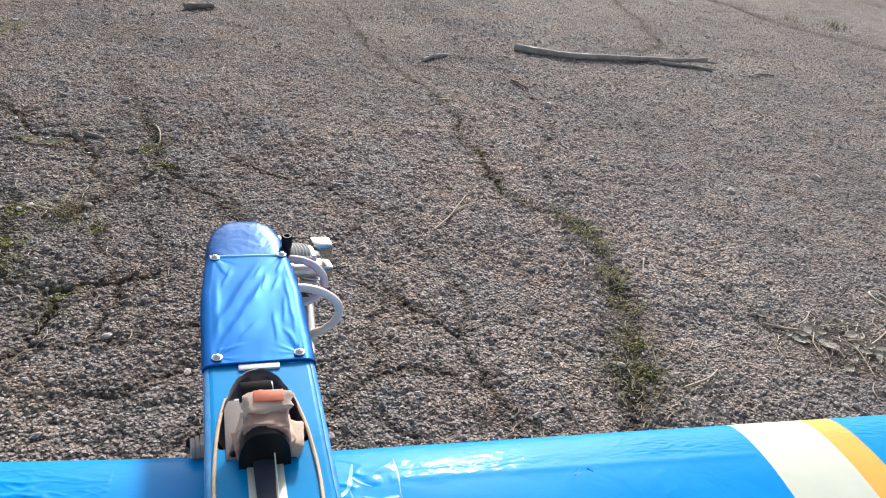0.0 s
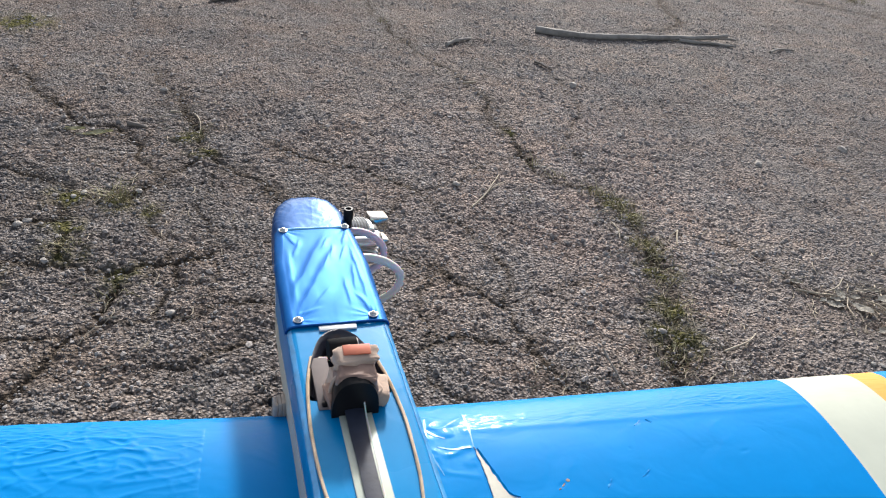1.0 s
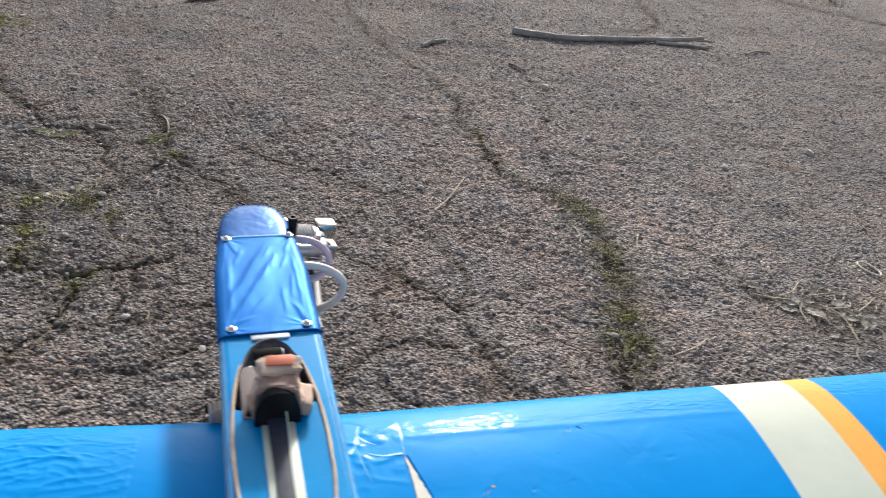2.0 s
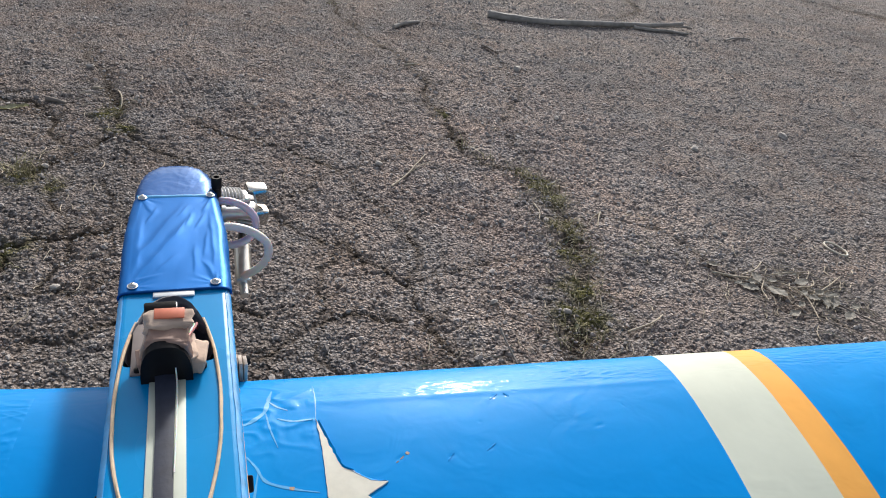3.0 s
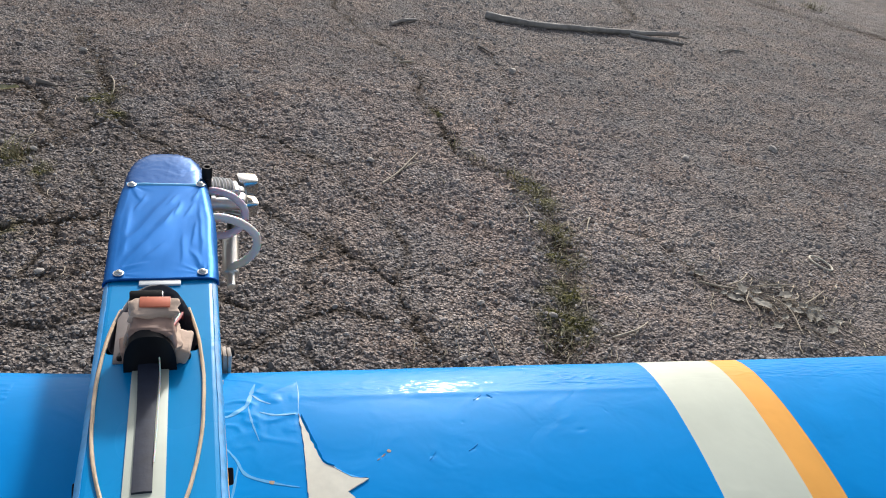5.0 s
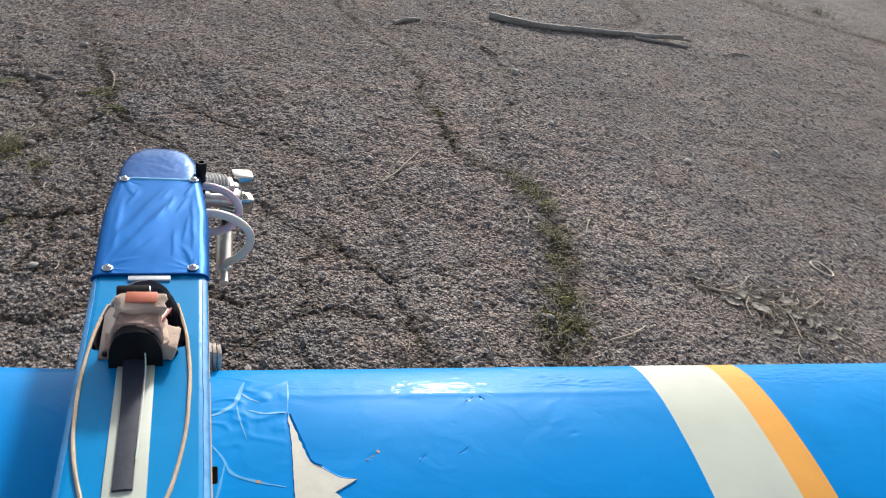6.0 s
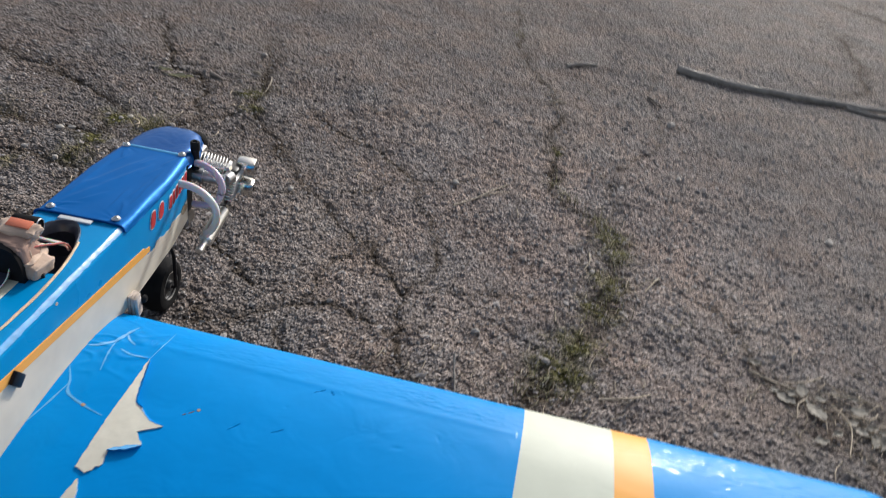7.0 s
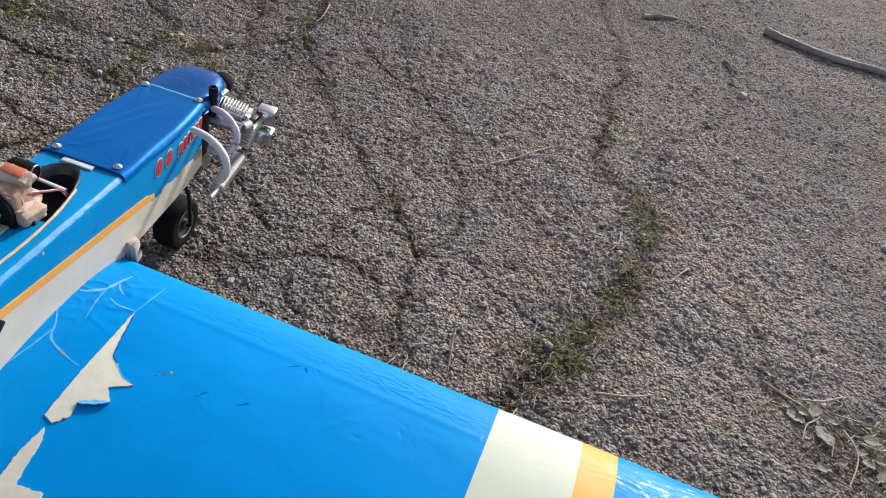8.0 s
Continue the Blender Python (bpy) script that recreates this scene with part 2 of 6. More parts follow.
WOOD_BROWN = surface("damp_brown_wood", (0.20, 0.17, 0.145), 0.8, vary=0.3, grain=70, patch=14, bump=0.5, bump_size=120, depth=0.002)
STRAW = surface("dry_straw", (0.40, 0.34, 0.26), 0.8, vary=0.2, grain=120, patch=20, bump=0.2, random_tint=0.45)
BROWN_LEAF = surface("dry_leaf", (0.46, 0.43, 0.375), 0.75, vary=0.3, grain=120, patch=35, bump=0.4, bump_size=150)
GREEN_LEAF = surface("wilting_leaf", (0.42, 0.41, 0.27), 0.6, vary=0.3, grain=120, patch=35, bump=0.3, bump_size=150)
GRASS = surface("sparse_grass", (0.110, 0.102, 0.045), 0.7, vary=0.3, grain=60, patch=14, bump=0.0, second=(0.31, 0.275, 0.14), random_tint=0.4)
GRAVEL = surface("loose_gravel", (0.315, 0.289, 0.274), 0.95, vary=0.3, grain=200, patch=10, bump=0.4, bump_size=500, random_tint=0.32)
GRAVEL.node_tree.nodes["Principled BSDF"].inputs["Specular IOR Level"].default_value = 0.08
PALE_STONE = surface("pale_stone", (0.38, 0.35, 0.32), 0.9, vary=0.25, grain=160, patch=40, bump=0.5, bump_size=250)
BAND = surface("pale_rubber_band", (0.60, 0.55, 0.45), 0.6, vary=0.1, grain=90, patch=20, bump=0.1)


for dull, gloss in ((PALE_SHEEN, 1.0), (DARK_STRAP, 0.3), (BLACK, 0.15), (RUBBER, 0.04), (TRAY, 0.1)):
    dull.node_tree.nodes["Principled BSDF"].inputs["Specular IOR Level"].default_value = gloss


# ---- builders ----
def mesh_object(name, bm, material, smooth=40.0):
    me = bpy.data.meshes.new(name)
    bmesh.ops.recalc_face_normals(bm, faces=bm.faces)
    bm.to_mesh(me)
    bm.free()
    me.materials.append(material)
    me.polygons.foreach_set("use_smooth", [smooth > 0] * len(me.polygons))
    if smooth > 0:
        me.set_sharp_from_angle(angle=radians(smooth))
    return new(name, me)


def part(name, bm, material, parent, label="", smooth=40.0):
    ob = mesh_object(name, bm, material, smooth)
    ob.parent = parent
    return tagged(ob, label=label)


def box(bm, center, size, bevel=0.0, turn=None, segments=2):
    r = bmesh.ops.create_cube(bm, size=1.0)
    m = Matrix.Translation(center) @ (turn or Matrix()) @ Matrix.Diagonal((*size, 1))
    bmesh.ops.transform(bm, matrix=m, verts=r["verts"])
    if bevel:
        edges = {e for v in r["verts"] for e in v.link_edges}
        bmesh.ops.bevel(bm, geom=list(edges), offset=bevel, segments=segments, affect="EDGES", profile=0.5)
    return bm


def rod(bm, a, b, ra, rb=None, seg=20, rounded=0.0):
    """A capped, tapered rod from a to b; rounded softens the end rims."""
    a, b = Vector(a), Vector(b)
    rb = ra if rb is None else rb
    turn = (b - a).to_track_quat("Z", "Y").to_matrix().to_4x4()
    length = (b - a).length
    prof = [(0, 0), (ra - rounded, 0), (ra, rounded), (rb, length - rounded), (rb - rounded, length), (0, length)] if rounded else [(0, 0), (ra, 0), (rb, length), (0, length)]
    return lathe(bm, Matrix.Translation(a) @ turn, prof, seg)


def lathe(bm, m, profile, seg=24):
    rings = []
    for r, h in profile:
        if r < 1e-6:
            rings.append([bm.verts.new(m @ Vector((0, 0, h)))])
        else:
            rings.append([bm.verts.new(m @ Vector((r * math.cos(2 * math.pi * k / seg), r * math.sin(2 * math.pi * k / seg), h))) for k in range(seg)])
    for p, q in zip(rings, rings[1:]):
        for k in range(seg):
            quad = [p[k % len(p)], p[(k + 1) % len(p)], q[(k + 1) % len(q)], q[k % len(q)]]
            quad = list(dict.fromkeys(quad))
            if len(quad) > 2:
                bm.faces.new(quad)
    return bm


def smooth_path(points, steps=8, closed=False):
    """Points on a Catmull-Rom curve through the given ones."""
    p = [Vector(q) for q in points]
    n = len(p)
    out = []
    for i in range(n if closed else n - 1):
        a, b, c, d = (p[(i + k) % n] if closed else p[min(max(i + k, 0), n - 1)] for k in (-1, 0, 1, 2))
        for s in range(steps):
            t = s / steps
            out.append(0.5 * ((2 * b) + (c - a) * t + (2 * a - 5 * b + 4 * c - d) * t * t + (3 * b - a - 3 * c + d) * t ** 3))
    if not closed:
        out.append(p[-1])
    return out


def tube(bm, points, radius, seg=10, closed=False, wobble=0.0):
    """A round tube along points; radius is a number or a function of 0..1."""
    pts = [Vector(q) for q in points]
    n = len(pts)
    rings, up = [], Vector((0.13, 0.21, 0.97)).normalized()
    for i, q in enumerate(pts):
        ahead = (pts[(i + 1) % n] - pts[i - 1]) if closed else (pts[min(i + 1, n - 1)] - pts[max(i - 1, 0)])
        ahead.normalize()
        side = ahead.cross(up)
        if side.length < 0.1:
            side = ahead.cross(Vector((1, 0, 0)))
        side.normalize()
        over = side.cross(ahead)
        r = radius(i / (n - 1)) if callable(radius) else radius
        ring = []
        for k in range(seg):
            a = 2 * math.pi * k / seg
            rr = r * (1 + wobble * noise.noise(q * 90 + Vector((math.cos(a), math.sin(a), 0)) * 1.2))
            ring.append(bm.verts.new(q + side * rr * math.cos(a) + over * rr * math.sin(a)))
        rings.append(ring)
    for i in range(n if closed else n - 1):
        p, q = rings[i], rings[(i + 1) % n]
        for k in range(seg):
            bm.faces.new((p[k], p[(k + 1) % seg], q[(k + 1) % seg], q[k]))
    if not closed:
        bm.faces.new(rings[0][::-1])
        bm.faces.new(rings[-1])
    return bm


def grid_mesh(bm, rows):
    """A sheet of quads through rows of points."""
    vs = [[bm.verts.new(p) for p in row] for row in rows]
    for a, b in zip(vs, vs[1:]):
        for k in range(len(a) - 1):
            bm.faces.new((a[k], a[k + 1], b[k + 1], b[k]))
    return vs


def loft(bm, sections, closed_ring=False, caps=(False, False)):
    rings = [[bm.verts.new(p) for p in s] for s in sections]
    n = len(rings[0])
    for a, b in zip(rings, rings[1:]):
        for k in range(n if closed_ring else n - 1):
            bm.faces.new((a[k], a[(k + 1) % n], b[(k + 1) % n], b[k]))
    for ring, wanted in ((rings[0], caps[0]), (rings[-1], caps[1])):
        if wanted:
            bm.faces.new(ring)
    return rings


# ---- ground ----
def value_noise(x, y, size, seed):
    """Smooth noise from -1 to 1 on a lattice of the given size in metres."""
    u, v = x / size, y / size
    i, j = np.floor(u).astype(np.int64), np.floor(v).astype(np.int64)
    f, g = u - i, v - j
    f, g = f * f * (3 - 2 * f), g * g * (3 - 2 * g)

    def at(a, b):
        h = (a * 374761393 + b * 668265263 + seed * 974634777) & 0x7FFFFFFF
        h = ((h ^ (h >> 13)) * 1274126177) & 0x7FFFFFFF
        return ((h ^ (h >> 16)) & 0xFFFF) / 32767.5 - 1

    return (at(i, j) * (1 - f) + at(i + 1, j) * f) * (1 - g) + (at(i, j + 1) * (1 - f) + at(i + 1, j + 1) * f) * g


def hashed(i, j, seed):
    h = (i * 73856093 + j * 19349663 + seed * 83492791) & 0x7FFFFFFF
    h = ((h ^ (h >> 13)) * 1103515245 + 12345) & 0x7FFFFFFF
    return ((h ^ (h >> 15)) & 0xFFFF) / 65535.0


def stones(x, y, cell, seed):
    """Height (0..1) and tone (0..1) of the stone bedded at each place, one stone a cell."""
    i0, j0 = np.floor(x / cell).astype(np.int64), np.floor(y / cell).astype(np.int64)
    top, tone = np.zeros_like(x), np.full_like(x, 0.35)
    for di in (-1, 0, 1):
        for dj in (-1, 0, 1):
            i, j = i0 + di, j0 + dj
            cx, cy = (i + hashed(i, j, seed)) * cell, (j + hashed(i, j, seed + 1)) * cell
            r = cell * (0.35 + 0.45 * hashed(i, j, seed + 2))
            turn = hashed(i, j, seed + 3) * math.pi
            long = 0.7 + 0.6 * hashed(i, j, seed + 4)
            dx, dy = x - cx, y - cy
            a = (dx * np.cos(turn) + dy * np.sin(turn)) * long
            b = (dy * np.cos(turn) - dx * np.sin(turn)) / long
            lean, up = (hashed(i, j, seed + 7) - 0.5) * 1.1, (hashed(i, j, seed + 8) - 0.5) * 1.1
            far = 0.6 * np.maximum(abs(a), abs(b)) + 0.4 * (abs(a) + abs(b)) * 0.8
            h = np.clip(1 - (far / r) ** 3, 0, 1) ** 0.5 * (0.45 + 0.55 * hashed(i, j, seed + 5)) * np.clip(1 + (lean * a + up * b) / r, 0, 2)
            higher = h > top
            tone = np.where(higher, hashed(i, j, seed + 6), tone)
            top = np.maximum(top, h)
    return top, tone


# Cracks in the asphalt: half width, depth and course, in metres.
CRACKS = []


def crack(half, deep, *course):
    CRACKS.append((half, deep, course))


# the wide crack with its two upper branches
crack(0.009, 0.0075, (0.13, 1.95), (0.20, 1.52), (0.25, 1.40), (0.32, 1.25), (0.36, 1.13), (0.358, 1.02), (0.368, 0.915), (0.382, 0.80), (0.398, 0.71), (0.437, 0.668), (0.475, 0.652), (0.503, 0.615))
crack(0.006, 0.0028, (0.56, 1.55), (0.568, 1.37), (0.583, 1.15), (0.57, 1.03), (0.53, 0.92), (0.497, 0.86), (0.497, 0.74), (0.503, 0.63))
crack(0.016, 0.012, (0.503, 0.615), (0.515, 0.545), (0.516, 0.47), (0.503, 0.39), (0.493, 0.30), (0.470, 0.24), (0.447, 0.19), (0.42, 0.12), (0.40, 0.02))
crack(0.004, 0.003, (0.271, 0.954), (0.334, 0.939), (0.366, 0.920))
crack(0.004, 0.003, (0.44, 0.88), (0.47, 0.84), (0.497, 0.79))
# the long crack from the nose to the hub of the star
crack(0.006, 0.006, (-0.099, 0.791), (-0.053, 0.759), (0.005, 0.722), (0.07, 0.700), (0.125, 0.665), (0.175, 0.600), (0.214, 0.535), (0.246, 0.460), (0.262, 0.400), (0.243, 0.325), (0.248, 0.300))
crack(0.007, 0.007, (-0.062, 0.575), (0.005, 0.515), (0.053, 0.473), (0.092, 0.437), (0.151, 0.400), (0.188, 0.358), (0.232, 0.315), (0.248, 0.300))
crack(0.007, 0.006, (0.248, 0.300), (0.256, 0.260), (0.270, 0.200), (0.281, 0.150), (0.287, 0.080), (0.27, 0.0))
crack(0.005, 0.004, (0.157, 0.391), (0.136, 0.343), (0.126, 0.297), (0.128, 0.234), (0.127, 0.165), (0.150, 0.120))
crack(0.006, 0.006, (0.02, 0.150), (0.066, 0.180), (0.10, 0.203), (0.159, 0.235), (0.205, 0.237), (0.240, 0.221), (0.268, 0.197))
crack(0.005, 0.004, (0.248, 0.305), (0.28, 0.331), (0.317, 0.345), (0.361, 0.358), (0.402, 0.365), (0.439, 0.376), (0.490, 0.380))
crack(0.005, 0.004, (0.082, 0.535), (0.111, 0.580), (0.160, 0.622), (0.216, 0.662), (0.267, 0.703), (0.324, 0.758), (0.376, 0.806))
crack(0.005, 0.004, (-0.090, 0.455), (-0.049, 0.468), (-0.010, 0.474), (0.031, 0.496), (0.053, 0.473))
crack(0.005, 0.004, (0.53, 0.52), (0.578, 0.514), (0.606, 0.500), (0.658, 0.475), (0.697, 0.430), (0.715, 0.365), (0.750, 0.322), (0.785, 0.282), (0.83, 0.22), (0.90, 0.14))
# the crack with dry roots beyond the nose
crack(0.011, 0.010, (-0.36, 1.15), (-0.30, 1.02), (-0.256, 0.925), (-0.225, 0.84), (-0.196, 0.755), (-0.165, 0.695), (-0.102, 0.646), (-0.062, 0.575))
crack(0.005, 0.004, (-0.165, 0.695), (-0.185, 0.62), (-0.20, 0.56), (-0.177, 0.513), (-0.15, 0.43), (-0.149, 0.366), (-0.150, 0.30))
crack(0.007, 0.008, (-0.62, 1.12), (-0.55, 1.02), (-0.45, 0.88), (-0.37, 0.83), (-0.32, 0.78), (-0.266, 0.675), (-0.235, 0.62))
crack(0.005, 0.004, (-0.45, 0.88), (-0.341, 0.893), (-0.262, 0.935))
# broken blocks with moss
crack(0.012, 0.014, (-0.80, 0.74), (-0.62, 0.71), (-0.51, 0.664), (-0.462, 0.645), (-0.416, 0.624), (-0.383, 0.590), (-0.345, 0.580), (-0.30, 0.590), (-0.25, 0.635), (-0.205, 0.70))
crack(0.010, 0.011, (-0.72, 0.36), (-0.58, 0.400), (-0.50, 0.388), (-0.422, 0.394), (-0.375, 0.396), (-0.325, 0.392), (-0.286, 0.366), (-0.253, 0.389), (-0.209, 0.404), (-0.150, 0.430))
crack(0.010, 0.011, (-0.383, 0.585), (-0.372, 0.52), (-0.362, 0.470), (-0.345, 0.420), (-0.325, 0.392))
crack(0.010, 0.012, (-0.70, 0.43), (-0.574, 0.474), (-0.51, 0.505), (-0.454, 0.495), (-0.423, 0.510), (-0.37, 0.51))
crack(0.009, 0.010, (-0.275, 0.37), (-0.262, 0.335), (-0.258, 0.300), (-0.262, 0.264), (-0.278, 0.227), (-0.292, 0.189), (-0.305, 0.155), (-0.36, 0.09))
crack(0.007, 0.008, (-0.262, 0.269), (-0.232, 0.271), (-0.202, 0.275), (-0.164, 0.281), (-0.11, 0.31), (-0.03, 0.29), (0.05, 0.24))
crack(0.006, 0.006, (-0.209, 0.404), (-0.215, 0.449), (-0.24, 0.50), (-0.25, 0.55))
crack(0.006, 0.006, (-0.201, 0.40), (-0.199, 0.352), (-0.205, 0.28))
crack(0.006, 0.005, (-0.20, 0.19), (-0.172, 0.196), (-0.147, 0.191), (-0.105, 0.225), (-0.06, 0.25))
crack(0.006, 0.006, (-0.45, 0.25), (-0.37, 0.24), (-0.28, 0.225))
# far off, at the edge of the open surface
crack(0.020, 0.016, (1.40, 3.3), (1.78, 2.78), (1.96, 2.42), (2.26, 2.16), (2.9, 1.8))
crack(0.014, 0.010, (1.26, 2.60), (1.24, 2.19), (1.20, 1.90), (1.05, 1.78))
MOSS_SPOTS = [(-0.249, 0.540, 0.019), (-0.263, 0.371, 0.023), (-0.385, 0.572, 0.022), (-0.31, 0.575, 0.028), (-0.34, 0.43, 0.026), (-0.364, 0.49, 0.022), (-0.41, 0.36, 0.02),
              (-0.59, 0.48, 0.05), (0.512, 0.56, 0.026), (0.503, 0.615, 0.028), (0.490, 0.30, 0.028), (0.470, 0.24, 0.030), (0.516, 0.47, 0.020), (0.505, 0.39, 0.022), (0.37, 0.90, 0.018),
              (-0.23, 0.80, 0.024), (-0.195, 0.74, 0.022), (-0.70, 1.42, 0.06)]


def spaced(lo, hi, step, growth, far):
    """Even steps from lo to hi, then ever wider ones out to far on both sides, widest past the part in view."""
    mid = list(np.arange(lo, hi, step))
    left, right, a, b = [], [], step, step
    while (left[-1] if left else lo) > -far:
        a *= growth if (left[-1] if left else lo) > -3.6 else 1.18
        left.append((left[-1] if left else lo) - a)
    while (right[-1] if right else mid[-1]) < far:
        b *= growth if (right[-1] if right else mid[-1]) < 3.6 else 1.18
        right.append((right[-1] if right else mid[-1]) + b)
    return np.array(left[::-1] + mid + right)


def ground_relief(x, y):
    """Height, tone, soil and moss of the asphalt at the places x, y."""
    z = 0.004 * value_noise(x, y, 0.45, 1) + 0.0026 * value_noise(x, y, 0.11, 2) + 0.0018 * value_noise(x, y, 0.035, 3)
    h1, t1 = stones(x, y, 0.0076, 11)
    h2, t2 = stones(x + 0.003, y + 0.002, 0.0050, 31)
    h3, t3 = stones(x + 0.005, y + 0.001, 0.0175, 81)
    h3 = np.where(t3 > 0.66, h3, 0.0)
    sparse = np.clip(value_noise(x, y, 0.09, 5) * 0.8 + 0.55, 0.15, 1)
    smooth = np.clip((x - 0.62) / 0.25, 0, 1) * 0.3
    z = z + (1 - smooth) * (0.0026 * h1 * sparse + 0.0018 * h2 + 0.0018 * h3 + 0.0014 * value_noise(x, y, 0.012, 6))
    tone = np.where(h1 * sparse * 1.3 > h2, t1, t2)
    tall = np.clip(np.maximum(h1 * sparse * 1.2, h2) * 1.9 - 0.15, 0, 1)
    tone = np.clip(tall * (0.30 + 0.55 * tone) + 0.10 * value_noise(x, y, 0.05, 7) + 0.08, 0, 1)
    tone = np.where(t2 > 0.955, tone + 0.25 * tall, tone)
    soil, moss = np.zeros_like(x), np.zeros_like(x)
    wx = x + 0.013 * value_noise(x, y, 0.06, 8) + 0.006 * value_noise(x, y, 0.018, 9)
    wy = y + 0.013 * value_noise(x, y, 0.06, 18) + 0.006 * value_noise(x, y, 0.018, 19)
    gaps = np.clip(value_noise(x, y, 0.05, 20) * 1.1 + 0.58, 0.05, 1.0)
    broad = np.clip(1.0 + 0.45 * value_noise(x, y, 0.035, 71) + 0.35 * value_noise(x, y, 0.012, 72), 0.35, 2.0)
    # a faint net of fine cracks over the older part of the surface
    cell = 0.16
    i0, j0 = np.floor(wx / cell).astype(np.int64), np.floor(wy / cell).astype(np.int64)
    f1, f2 = np.full_like(x, 9.0), np.full_like(x, 9.0)
    for di in (-1, 0, 1):
        for dj in (-1, 0, 1):
            i, j = i0 + di, j0 + dj
            d = np.hypot(wx - (i + hashed(i, j, 51)) * cell, wy - (j + hashed(i, j, 52)) * cell)
            f2 = np.minimum(f2, np.maximum(f1, d))
            f1 = np.minimum(f1, d)
    old = np.clip((0.62 - x) / 0.2, 0, 1) * np.clip((1.5 - y) / 0.4, 0, 1) * np.clip(value_noise(x, y, 0.13, 41) * 1.1 + 0.45, 0, 1)
    line = np.exp(-((f2 - f1) / 0.0045) ** 2) * old
    z = z - 0.0022 * line
    soil = np.maximum(soil, 0.42 * line)
    for half, deep, course in CRACKS:
        best = np.full_like(x, 9.0)
        for (ax, ay), (bx, by) in zip(course, course[1:]):
            near = np.nonzero((wx > min(ax, bx) - 0.08) & (wx < max(ax, bx) + 0.08) & (wy > min(ay, by) - 0.08) & (wy < max(ay, by) + 0.08))[0]
            px, py, qx, qy = wx[near] - ax, wy[near] - ay, bx - ax, by - ay
            t = np.clip((px * qx + py * qy) / (qx * qx + qy * qy), 0, 1)
            best[near] = np.minimum(best[near], np.hypot(px - t * qx, py - t * qy))
        best = best / broad
        z = z - 0.44 * deep * gaps * (1 - 0.6 * h1) * np.exp(-(best / (half * 0.55)) ** 2) - 0.16 * deep * np.exp(-(best / (half * 2.2)) ** 2)
        soil = np.maximum(soil, min(1.0, 0.3 + deep / 0.010) * ((0.32 + 0.58 * gaps) * np.exp(-(best / (half * 0.60)) ** 2) + 0.36 * np.exp(-(best / (half * 1.7)) ** 2) + 0.16 * np.exp(-(best / (half * 3.6)) ** 2)))
    for mx, my, size in MOSS_SPOTS:
        d = np.hypot(wx - mx, wy - my)
        g = np.exp(-(d / size) ** 2)
        moss = np.maximum(moss, np.clip(1.6 * g * (0.55 + 0.6 * value_noise(x, y, 0.012, 23)), 0, 1))
    litter = np.exp(-(((wx - 0.81) / 0.085) ** 2 + ((wy - 0.30) / 0.06) ** 2))
    soil = np.maximum(soil, np.clip(0.75 * litter * (0.7 + 0.5 * value_noise(x, y, 0.02, 24)), 0, 1))
    z = z + 0.003 * moss
    return z, tone, np.clip(soil * 0.85, 0, 1), moss


SHEET = {}


